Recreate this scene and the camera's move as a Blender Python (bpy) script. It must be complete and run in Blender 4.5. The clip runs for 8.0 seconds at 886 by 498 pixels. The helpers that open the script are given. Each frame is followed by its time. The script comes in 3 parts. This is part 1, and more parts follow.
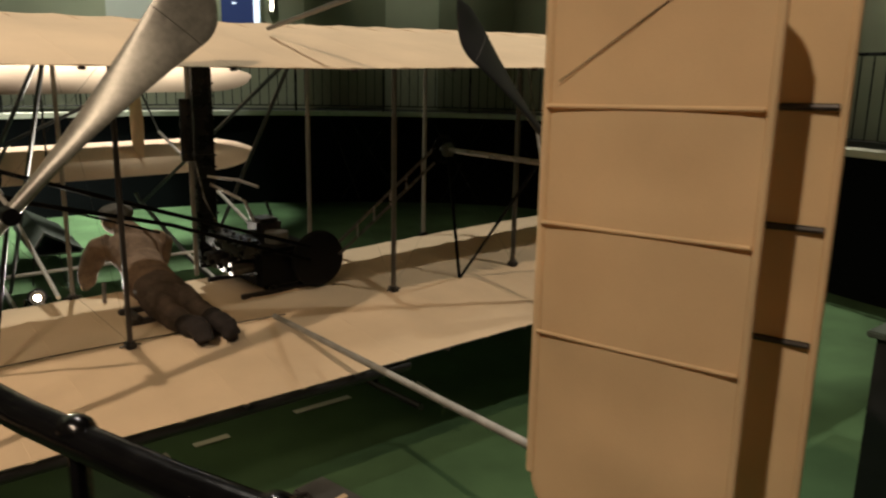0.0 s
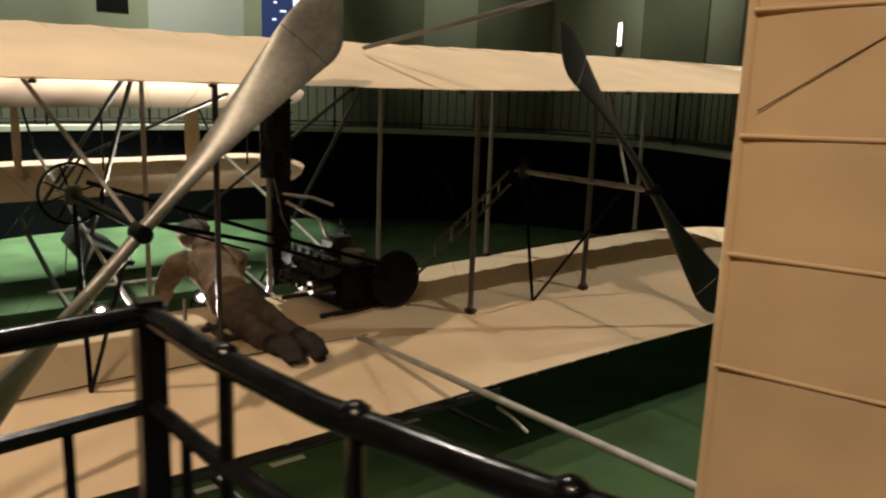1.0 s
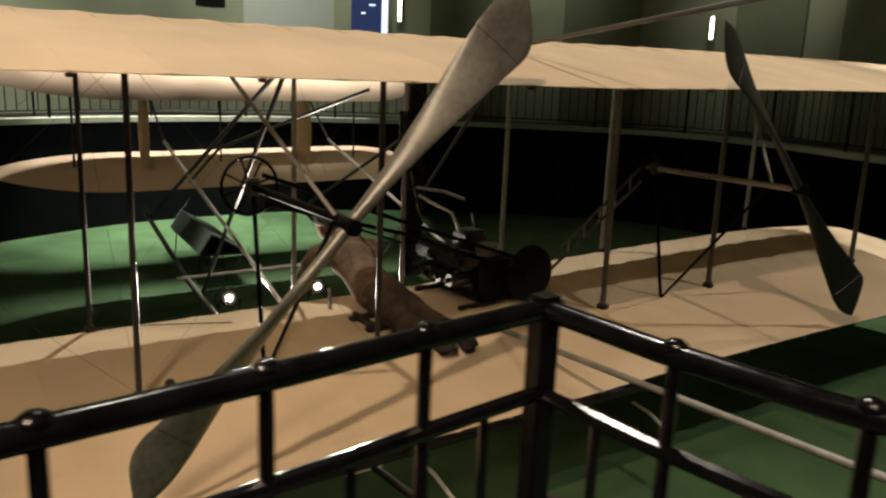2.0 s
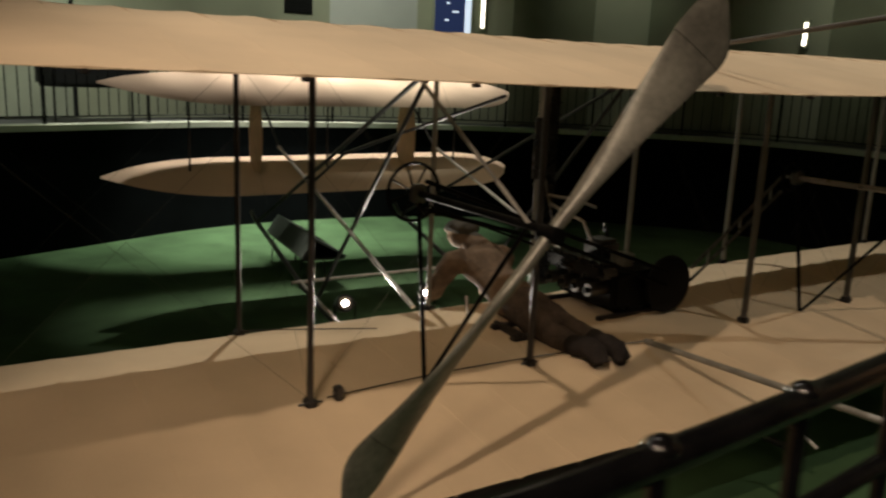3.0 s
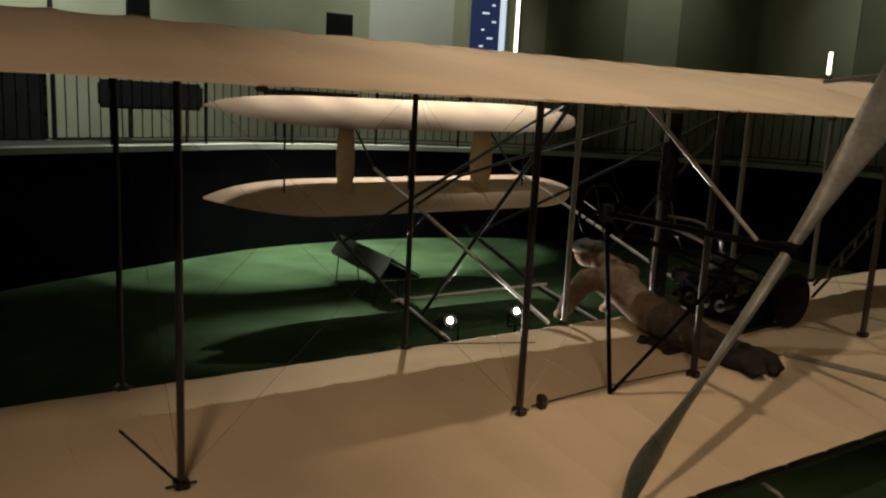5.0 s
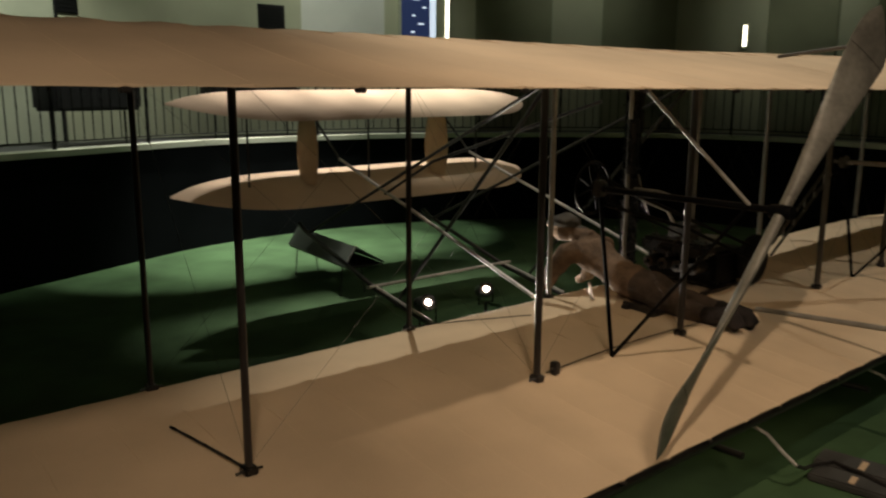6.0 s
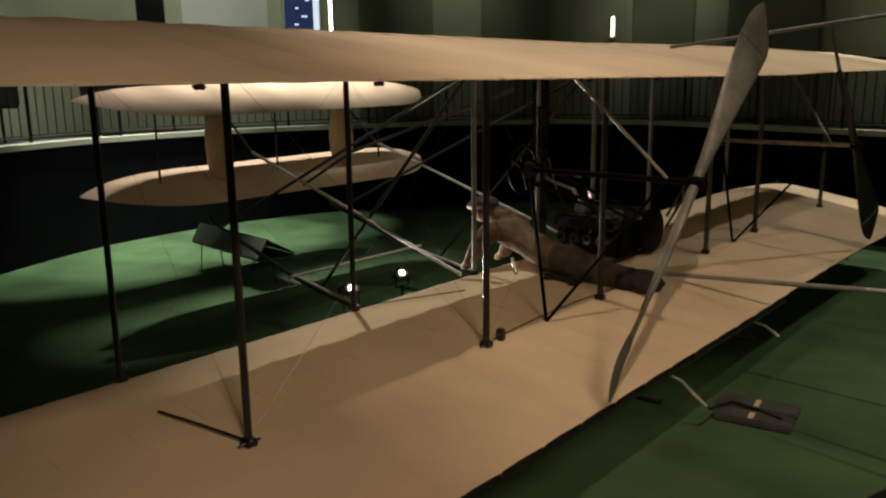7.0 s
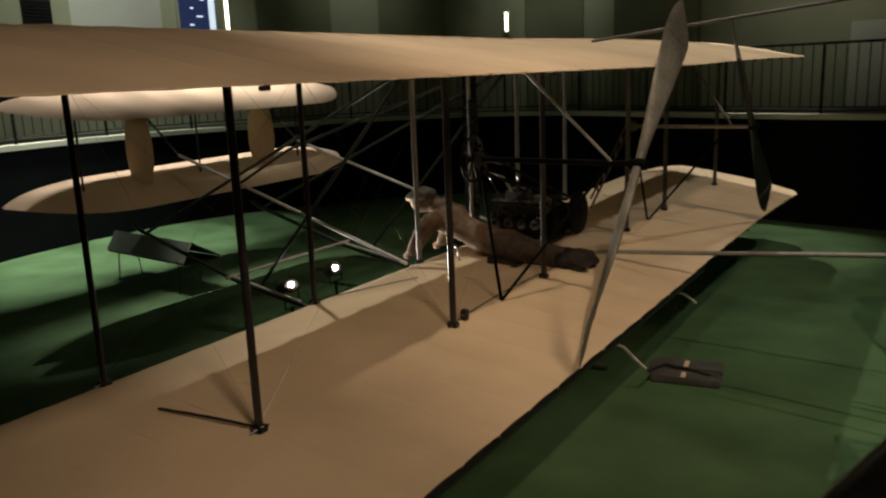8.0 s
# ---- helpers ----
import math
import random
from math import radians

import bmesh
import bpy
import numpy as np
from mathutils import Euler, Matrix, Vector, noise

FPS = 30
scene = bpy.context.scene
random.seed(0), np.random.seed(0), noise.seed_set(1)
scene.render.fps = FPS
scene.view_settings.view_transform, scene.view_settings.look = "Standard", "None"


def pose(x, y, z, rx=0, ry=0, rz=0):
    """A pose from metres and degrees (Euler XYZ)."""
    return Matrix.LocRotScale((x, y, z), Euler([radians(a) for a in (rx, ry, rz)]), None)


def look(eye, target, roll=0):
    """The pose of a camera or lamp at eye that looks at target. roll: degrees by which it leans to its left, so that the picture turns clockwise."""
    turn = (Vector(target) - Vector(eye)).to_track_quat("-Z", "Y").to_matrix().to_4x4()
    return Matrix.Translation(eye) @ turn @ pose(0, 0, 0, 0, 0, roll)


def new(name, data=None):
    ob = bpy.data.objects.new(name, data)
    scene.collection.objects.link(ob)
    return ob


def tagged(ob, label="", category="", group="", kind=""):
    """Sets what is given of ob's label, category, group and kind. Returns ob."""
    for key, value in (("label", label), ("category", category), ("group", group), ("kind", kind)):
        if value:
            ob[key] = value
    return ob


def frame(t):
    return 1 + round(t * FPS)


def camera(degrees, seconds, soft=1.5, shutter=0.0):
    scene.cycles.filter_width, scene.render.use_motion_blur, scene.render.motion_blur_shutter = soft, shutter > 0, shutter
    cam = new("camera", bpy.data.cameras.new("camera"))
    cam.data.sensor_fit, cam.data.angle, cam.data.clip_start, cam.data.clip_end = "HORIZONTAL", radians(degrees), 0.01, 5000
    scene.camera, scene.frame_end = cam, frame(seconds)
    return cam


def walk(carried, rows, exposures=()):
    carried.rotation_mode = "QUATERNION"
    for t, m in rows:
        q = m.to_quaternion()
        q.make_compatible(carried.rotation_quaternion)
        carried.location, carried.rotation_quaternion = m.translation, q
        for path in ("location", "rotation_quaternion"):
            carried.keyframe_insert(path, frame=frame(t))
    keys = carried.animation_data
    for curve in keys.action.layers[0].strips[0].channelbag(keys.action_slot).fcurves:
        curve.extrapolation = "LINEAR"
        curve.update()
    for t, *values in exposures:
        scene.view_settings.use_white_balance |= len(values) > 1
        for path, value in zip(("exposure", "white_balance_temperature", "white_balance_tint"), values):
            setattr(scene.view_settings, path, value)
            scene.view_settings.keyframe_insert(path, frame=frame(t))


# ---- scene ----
cam = camera(59.0, 8.0, soft=2.2, shutter=0.4)
PATH = [
    (0, (-2.25, -4.44, 2.296), (-1.008, -2.937, 1.849), 1.1),
    (0.5, (-2.351, -4.207, 2.304), (-1.143, -2.669, 1.887), 1.7),
    (1, (-2.603, -4.082, 2.303), (-1.373, -2.557, 1.898), 2.1),
    (1.5, (-2.882, -3.968, 2.321), (-1.715, -2.399, 1.898), 2.2),
    (3, (-3.609, -3.411, 2.281), (-2.591, -1.74, 1.863), 2.5),
    (3.5, (-3.905, -3.25, 2.274), (-3.014, -1.509, 1.855), 2.3),
    (4, (-4.174, -3.108, 2.281), (-3.32, -1.347, 1.87), 2.2),
    (4.5, (-4.464, -3.057, 2.24), (-3.485, -1.355, 1.862), 3.1),
    (6, (-5.27, -2.879, 2.258), (-4.035, -1.356, 1.867), 0.3),
    (6.5, (-5.574, -2.898, 2.265), (-4.177, -1.53, 1.847), -0.2),
    (7, (-5.839, -2.821, 2.263), (-4.373, -1.525, 1.849), -0.7),
    (7.5, (-6.056, -2.679, 2.265), (-4.501, -1.491, 1.855), -1.5),
    (8, (-6.345, -2.613, 2.275), (-4.71, -1.544, 1.845), -2.2),
]
walk(cam, [(t, look(eye, target, roll)) for t, eye, target, roll in PATH],
     exposures=[(0, 0.58), (1.0, 0.76), (1.7, 0.6), (2.8, 0.1), (3.5, -0.19), (5.0, -0.22), (6.0, -0.06), (8.0, -0.04)])

# ---- world and lights ----
FLOOR = -0.2
world = bpy.data.worlds.new("dim_hall")
scene.world = world
world.use_nodes = True
world.node_tree.nodes["Background"].inputs["Color"].default_value = (0.66, 0.84, 0.86, 1)
world.node_tree.nodes["Background"].inputs["Strength"].default_value = 0.14


def spot(name, eye, target, watts, degrees, colour, radius=0.08, blend=0.35):
    lamp = bpy.data.lights.new(name, "SPOT")
    lamp.energy, lamp.color = watts, colour
    lamp.spot_size, lamp.spot_blend, lamp.shadow_soft_size = radians(degrees), blend, radius
    ob = new(name, lamp)
    ob.matrix_world = look(eye, target)
    return ob


WARM, PALE = (1.0, 0.74, 0.53), (1.0, 0.91, 0.77)
spot("key_spot", (-6.9, -5.1, 9.4), (0.7, -0.6, 0.8), 1850, 42, WARM, 0.10, 0.7)
spot("ceiling_spot", (-7.2, -6.6, 6.4), (-3.4, -0.6, 0.8), 1150, 44, WARM, 0.65, 1.0)
spot("ceiling_spot", (6.6, -6.2, 9.0), (2.9, 0.3, 0.6), 1000, 40, PALE, 0.06, 0.9)
spot("tip_spot", (9.0, 1.2, 10.2), (5.4, 0.1, 0.7), 3000, 24, PALE, 0.06, 0.6)
spot("high_spot", (0.8, -2.7, 12.5), (0.8, -3.2, -0.2), 1600, 28, PALE, 0.05, 0.9)
spot("high_spot", (0.2, 5.0, 14.0), (0.5, -0.4, 0.7), 3000, 39, PALE, 0.08, 0.5)
for x, w in ((-2.15, 300), (-1.55, 500), (-0.95, 680), (-0.35, 720), (0.25, 680), (0.85, 600), (1.45, 500), (2.0, 360)):
    spot("elevator_spot", (x, 5.75, 5.6), (x, 4.95, 1.70), w * 1.1, 22, (1.0, 0.88, 0.82), 0.06, 1.0)
spot("rig_spot", (2.0, 0.3, 12.0), (0.5, 8.0, -0.2), 5800, 24, (1.0, 0.93, 0.84), 0.05, 0.9)
# added unseen lamps: brighten the far floor patch that rig_spot leaves too dim
for x, w in ((-1.2, 1700), (0.0, 2400), (1.3, 2500), (2.6, 1500)):
    spot("floor_fill", (x, 8.8, 8.2), (x, 8.45, -0.2), w, 29, (1.0, 0.98, 0.86), 0.05, 0.4)
for x, y, tx, ty, tz, w, cone in ((-3.0, 7.6, -3.4, 9.6, 3.5, 770, 78), (0.8, 8.6, 1.0, 10.8, 3.6, 190, 78), (3.0, 8.4, 3.6, 10.6, 3.9, 210, 74), (6.2, 7.0, 7.6, 8.6, 4.7, 90, 62), (7.4, 3.6, 9.6, 4.6, 4.8, 130, 58), (5.8, -0.6, 8.4, -0.8, 4.6, 130, 60)):
    spot("wall_wash", (x, y, 6.7), (tx, ty, tz), w, cone, (0.95, 1.0, 0.80), 0.1, 1.0)

# ---- materials ----


def material(name, colour, rough=0.6, metal=0.0, vary=0.12, scale=6.0, bump=0.0, fine=90.0, spec=0.5, piece=0.0):
    """A surface with two scales of variation, fine relief and uneven gloss."""
    m = bpy.data.materials.new(name)
    m.use_nodes = True
    nt = m.node_tree
    n, l = nt.nodes, nt.links
    b = n["Principled BSDF"]
    b.inputs["Metallic"].default_value = metal
    b.inputs["Specular IOR Level"].default_value = spec
    co = n.new("ShaderNodeTexCoord")
    big = n.new("ShaderNodeTexNoise")
    big.inputs["Scale"].default_value, big.inputs["Detail"].default_value = scale, 6
    small = n.new("ShaderNodeTexNoise")
    small.inputs["Scale"].default_value, small.inputs["Detail"].default_value = fine, 3
    l.new(co.outputs["Object"], big.inputs["Vector"])
    l.new(co.outputs["Object"], small.inputs["Vector"])
    mix = n.new("ShaderNodeMath")
    mix.operation = "MULTIPLY_ADD"
    mix.inputs[1].default_value = 0.35
    l.new(small.outputs["Fac"], mix.inputs[0])
    l.new(big.outputs["Fac"], mix.inputs[2])
    ramp = n.new("ShaderNodeMapRange")
    ramp.inputs["From Min"].default_value, ramp.inputs["From Max"].default_value = 0.42, 0.93
    ramp.inputs["To Min"].default_value, ramp.inputs["To Max"].default_value = 1 - vary, 1 + vary
    l.new(mix.outputs[0], ramp.inputs["Value"])
    last = ramp.outputs["Result"]
    if piece:
        info = n.new("ShaderNodeObjectInfo")
        r = n.new("ShaderNodeMapRange")
        r.inputs["To Min"].default_value, r.inputs["To Max"].default_value = 1 - piece, 1 + piece
        l.new(info.outputs["Random"], r.inputs["Value"])
        mul = n.new("ShaderNodeMath")
        mul.operation = "MULTIPLY"
        l.new(last, mul.inputs[0])
        l.new(r.outputs["Result"], mul.inputs[1])
        last = mul.outputs[0]
    tone = n.new("ShaderNodeVectorMath")
    tone.operation = "SCALE"
    tone.inputs[0].default_value = colour
    l.new(last, tone.inputs["Scale"])
    l.new(tone.outputs[0], b.inputs["Base Color"])
    gl = n.new("ShaderNodeMapRange")
    gl.inputs["To Min"].default_value, gl.inputs["To Max"].default_value = max(0.03, rough - 0.12), min(1, rough + 0.12)
    l.new(big.outputs["Fac"], gl.inputs["Value"])
    l.new(gl.outputs["Result"], b.inputs["Roughness"])
    if bump:
        bu = n.new("ShaderNodeBump")
        bu.inputs["Strength"].default_value, bu.inputs["Distance"].default_value = 0.6, bump
        l.new(small.outputs["Fac"], bu.inputs["Height"])
        l.new(bu.outputs["Normal"], b.inputs["Normal"])
    return m


def glow(name, colour, strength):
    m = bpy.data.materials.new(name)
    m.use_nodes = True
    b = m.node_tree.nodes["Principled BSDF"]
    b.inputs["Base Color"].default_value = (*colour, 1)
    b.inputs["Emission Color"].default_value = (*colour, 1)
    b.inputs["Emission Strength"].default_value = strength
    return m


MUSLIN = material("muslin", (0.585, 0.47, 0.325), 0.85, vary=0.15, scale=1.3, bump=0.0008, fine=260, spec=0.2)
RUDDER_CLOTH = material("rudder_muslin", (0.74, 0.60, 0.37), 0.85, vary=0.12, scale=3.0, bump=0.0008, fine=260, spec=0.2)
n, l = RUDDER_CLOTH.node_tree.nodes, RUDDER_CLOTH.node_tree.links
thin, both = n.new("ShaderNodeBsdfTranslucent"), n.new("ShaderNodeMixShader")
thin.inputs["Color"].default_value = (0.88, 0.55, 0.27, 1)
both.inputs["Fac"].default_value = 0.32
l.new(n["Principled BSDF"].outputs[0], both.inputs[1])
l.new(thin.outputs[0], both.inputs[2])
l.new(both.outputs[0], n["Material Output"].inputs["Surface"])
SEAM = material("seam_tape", (0.50, 0.37, 0.23), 0.9, vary=0.12)
# one spruce in three tones; on the struts they carry light and shade
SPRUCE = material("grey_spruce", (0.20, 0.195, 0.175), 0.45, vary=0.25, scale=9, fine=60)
MID_WOOD = material("mid_spruce", (0.075, 0.070, 0.062), 0.42, vary=0.3, scale=9, fine=60)
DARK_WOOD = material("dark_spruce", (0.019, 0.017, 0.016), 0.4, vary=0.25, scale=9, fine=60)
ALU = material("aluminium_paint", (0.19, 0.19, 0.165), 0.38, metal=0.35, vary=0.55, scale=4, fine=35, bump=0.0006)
STEEL = material("bare_steel", (0.30, 0.29, 0.28), 0.30, metal=1.0, vary=0.15, scale=14)
IRON = material("black_iron", (0.009, 0.009, 0.009), 0.28, metal=0.0, vary=0.3, scale=12, bump=0.0006, fine=70)
# dull near-black of the engine block, flywheel and valve caps
MATTE_BLACK = material("matte_black", (0.0045, 0.0045, 0.0048), 0.6, vary=0.3, scale=9, spec=0.15)
TUBE = material("black_tube", (0.003, 0.003, 0.0032), 0.5, vary=0.3, scale=12, spec=0.04)
PALE_ROD = material("pale_worn_paint", (0.50, 0.49, 0.45), 0.35, vary=0.25, scale=9, fine=60)
ENGINE_STEEL = material("oily_dark_steel", (0.12, 0.115, 0.11), 0.42, metal=1.0, vary=0.4, scale=18)
BLACK_WOOD = material("black_wood", (0.011, 0.0105, 0.010), 0.4, vary=0.3, scale=7, fine=50)
RAIL_PAINT = material("black_rail_paint", (0.0045, 0.0045, 0.005), 0.20, vary=0.4, scale=25, bump=0.0006, fine=120)
CARPET = material("green_carpet", (0.055, 0.104, 0.047), 0.95, vary=0.32, scale=1.6, bump=0.003, fine=220, spec=0.1)
PIT_BLACK = material("black_drape", (0.004, 0.005, 0.0055), 0.9, vary=0.3, scale=2, spec=0.05)
LEDGE = material("pale_ledge", (0.50, 0.52, 0.42), 0.6, vary=0.12, scale=2)
WALL = material("plaster_wall", (0.52, 0.53, 0.40), 0.8, vary=0.10, scale=0.9, bump=0.0008)
WHITE_WALL = material("white_panel", (0.80, 0.80, 0.78), 0.55, vary=0.05, scale=1.5)
OLIVE = material("olive_panel", (0.27, 0.28, 0.19), 0.6, vary=0.15, scale=1.2)
WALK = material("walkway_floor", (0.06, 0.06, 0.065), 0.6, vary=0.2, scale=2)
DARK = material("dark_metal", (0.012, 0.012, 0.014), 0.5, vary=0.3)
CEIL = material("dark_ceiling", (0.02, 0.022, 0.02), 0.9)
JACKET = material("worn_wool", (1, 1, 1), 0.9, vary=0.45, scale=11, bump=0.004, fine=70, spec=0.15)
nt = JACKET.node_tree
tone = next(n for n in nt.nodes if n.type == "VECT_MATH")
co, xyz, ramp = nt.nodes.new("ShaderNodeTexCoord"), nt.nodes.new("ShaderNodeSeparateXYZ"), nt.nodes.new("ShaderNodeValToRGB")
shift = nt.nodes.new("ShaderNodeMapRange")
shift.inputs["From Min"].default_value, shift.inputs["From Max"].default_value = -0.4, 1.6
nt.links.new(co.outputs["Object"], xyz.inputs[0])
nt.links.new(xyz.outputs["Y"], shift.inputs["Value"])
nt.links.new(shift.outputs["Result"], ramp.inputs["Fac"])
ramp.color_ramp.interpolation = "CONSTANT"
for p, c in ((0.0, (0.022, 0.019, 0.018)), (0.215, (0.085, 0.066, 0.053)), (0.505, (0.165, 0.115, 0.080)), (0.893, (0.55, 0.40, 0.30))):
    e = ramp.color_ramp.elements.new(p) if p else ramp.color_ramp.elements[0]
    e.color = (*c, 1)
cap, above = nt.nodes.new("ShaderNodeMix"), nt.nodes.new("ShaderNodeMath")
cap.data_type, above.operation = "RGBA", "GREATER_THAN"
above.inputs[1].default_value = 1.205
cap.inputs[7].default_value = (0.085, 0.080, 0.070, 1)
nt.links.new(xyz.outputs["Z"], above.inputs[0])
nt.links.new(above.outputs[0], cap.inputs[0])
nt.links.new(ramp.outputs["Color"], cap.inputs[6])
nt.links.new(cap.outputs[2], tone.inputs[0])
# soft creases in the wing cloth
nt = MUSLIN.node_tree
co, sq, crease, press = (nt.nodes.new("ShaderNode" + k) for k in ("TexCoord", "Mapping", "TexNoise", "Bump"))
sq.inputs["Scale"].default_value = (2.2, 1.0, 1.6)
crease.inputs["Scale"].default_value, crease.inputs["Detail"].default_value, crease.inputs["Distortion"].default_value = 1.7, 4, 1.2
press.inputs["Strength"].default_value, press.inputs["Distance"].default_value = 0.5, 0.006
nt.links.new(co.outputs["Object"], sq.inputs[0])
nt.links.new(sq.outputs[0], crease.inputs["Vector"])
nt.links.new(crease.outputs["Fac"], press.inputs["Height"])
weave = next(n for n in nt.nodes if n.type == "BUMP" and n != press)
nt.links.new(press.outputs["Normal"], weave.inputs["Normal"])
GREYPLATE = material("grey_plate", (0.050, 0.050, 0.046), 0.6, vary=0.3, scale=6)
GREYBOARD = material("grey_board", (0.045, 0.058, 0.045), 0.55, vary=0.2, scale=6)
BULB = glow("lamp_lens", (1.0, 0.88, 0.76), 90)
SLIT = glow("light_slit", (1.0, 0.92, 0.75), 5)
SCREEN = glow("blue_screen", (0.012, 0.02, 0.06), 1.0)
SCREEN_TEXT = glow("screen_text", (0.62, 0.72, 0.85), 1.0)

# ---- mesh tools ----


def part(name, bm, mat, parent=None, label="", smooth=True, flat_angle=40):
    me = bpy.data.meshes.new(name)
    bmesh.ops.recalc_face_normals(bm, faces=bm.faces)
    bm.to_mesh(me)
    bm.free()
    me.materials.append(mat)
    if smooth:
        me.polygons.foreach_set("use_smooth", [True] * len(me.polygons))
        me.set_sharp_from_angle(angle=radians(flat_angle))
    ob = new(name, me)
    if parent:
        attach(ob, parent)
    if label:
        ob["label"] = label
    return ob


def attach(ob, parent):
    """Hang a part under a thing or part; its mesh keeps world coordinates."""
    ob.parent = parent
    ob.matrix_parent_inverse = ROOTS[parent.name].inverted()
    ROOTS[ob.name] = Matrix.Identity(4)
    return ob


ROOTS = {}


def base(name, x, y, z, label, category, group="", kind=""):
    """An empty at the base of a thing made of parts; the parts keep world coordinates."""
    ob = new(name)
    ob.empty_display_size = 0.1
    ob.location = (x, y, z)
    ROOTS[ob.name] = Matrix.Translation((x, y, z))
    return tagged(ob, label, category, group, kind)


def mesh_thing(ob, label, category, group="", kind=""):
    ROOTS[ob.name] = Matrix.Identity(4)
    return tagged(ob, label, category, group, kind)


def tube(bm, points, r, sides=10, r_end=None, flat=1.0):
    """A round bar along points; flat squeezes it sideways; r_end tapers it."""
    pts = [Vector(p) for p in points]
    rings = []
    for i, p in enumerate(pts):
        d = (pts[min(i + 1, len(pts) - 1)] - pts[max(i - 1, 0)]).normalized()
        up = Vector((0, 0, 1)) if abs(d.z) < 0.9 else Vector((0, 1, 0))
        a = d.cross(up).normalized()
        b = a.cross(d)
        f = i / max(1, len(pts) - 1)
        rr = r if r_end is None else r + (r_end - r) * f
        rings.append([bm.verts.new(p + (a * math.cos(k * math.tau / sides) * flat + b * math.sin(k * math.tau / sides)) * rr) for k in range(sides)])
    for u, v in zip(rings, rings[1:]):
        for k in range(sides):
            bm.faces.new((u[k], u[(k + 1) % sides], v[(k + 1) % sides], v[k]))
    bm.faces.new(rings[0])
    bm.faces.new(rings[-1])
    return bm


def bar(points, r, **kw):
    return tube(bmesh.new(), points, r, **kw)


def box(bm, x0, x1, y0, y1, z0, z1, bevel=0.0, m=None):
    made = bmesh.ops.create_cube(bm, size=1.0)["verts"]
    for v in made:
        v.co = Vector(((x0 + x1) / 2 + v.co.x * (x1 - x0), (y0 + y1) / 2 + v.co.y * (y1 - y0), (z0 + z1) / 2 + v.co.z * (z1 - z0)))
    if bevel:
        edges = list({e for v in made for e in v.link_edges})
        made = list({v for v in bmesh.ops.bevel(bm, geom=edges, offset=bevel, segments=2, affect="EDGES")["verts"]})
    if m is not None:
        for v in made:
            v.co = m @ v.co
    return bm


def block(x0, x1, y0, y1, z0, z1, bevel=0.0, m=None):
    return box(bmesh.new(), x0, x1, y0, y1, z0, z1, bevel, m)


def loft(bm, rings, closed=True):
    rows = [[bm.verts.new(p) for p in r] for r in rings]
    n = len(rows[0])
    for u, v in zip(rows, rows[1:]):
        for k in range(n):
            bm.faces.new((u[k], u[(k + 1) % n], v[(k + 1) % n], v[k]))
    if closed:
        bm.faces.new(rows[0])
        bm.faces.new(rows[-1])
    return bm


def wheel_ring(c, axis, r, rad, n=28, m=8):
    """A torus about the axis through c."""
    bm = bmesh.new()
    axis = Vector(axis).normalized()
    u = axis.orthogonal().normalized()
    v = axis.cross(u)
    rows = []
    for i in range(n):
        a = i * math.tau / n
        d = u * math.cos(a) + v * math.sin(a)
        rows.append([bm.verts.new(Vector(c) + d * (r + rad * math.cos(k * math.tau / m)) + axis * rad * math.sin(k * math.tau / m)) for k in range(m)])
    for i in range(n):
        a, b = rows[i], rows[(i + 1) % n]
        for k in range(m):
            bm.faces.new((a[k], a[(k + 1) % m], b[(k + 1) % m], b[k]))
    return bm


def disc(c, axis, r, thick, n=32):
    axis = Vector(axis).normalized()
    c = Vector(c)
    bm = bmesh.new()
    u = axis.orthogonal().normalized()
    v = axis.cross(u)
    rings = []
    for s, f in ((-0.5, 0.94), (-0.4, 1.0), (0.4, 1.0), (0.5, 0.94)):
        rings.append([c + axis * thick * s + (u * math.cos(i * math.tau / n) + v * math.sin(i * math.tau / n)) * r * f for i in range(n)])
    return loft(bm, rings)


# ---- the hall: pit floor, drape wall, ledge, fence, back wall ----
PIT = [(-12.0, -1.0), (-10.5, 2.6), (-7.6, 5.2), (-4.3, 7.4), (-2.5, 8.3), (0, 9.3), (3, 9.3), (5.6, 8.2), (7.8, 6.3), (8.4, 4.2), (7.7, 1.8), (7.0, -0.4), (6.6, -3), (6.2, -6.5)]
LEDGE_Z = 1.5


def smooth_line(pts, step=0.25):
    """A Catmull-Rom line through the points, at even steps."""
    p = [Vector((x, y, 0)) for x, y in pts]
    p = [p[0] * 2 - p[1]] + p + [p[-1] * 2 - p[-2]]
    fine = []
    for i in range(1, len(p) - 2):
        for k in range(24):
            t = k / 24
            a, b, c, d = p[i - 1], p[i], p[i + 1], p[i + 2]
            fine.append(0.5 * (2 * b + (c - a) * t + (2 * a - 5 * b + 4 * c - d) * t * t + (3 * b - a - 3 * c + d) * t ** 3))
    fine.append(p[-2])
    out, left = [fine[0]], step
    for a, b in zip(fine, fine[1:]):
        d = (b - a).length
        while d >= left:
            a = a + (b - a) * (left / d)
            d -= left
            out.append(a.copy())
            left = step
        left -= d
    return out


def offset_line(line, dist):
    """The line moved outwards, away from the pit's middle."""
    out = []
    for i, p in enumerate(line):
        d = (line[min(i + 1, len(line) - 1)] - line[max(i - 1, 0)]).normalized()
        out.append(p + Vector((-d.y, d.x, 0)) * dist)
    return out


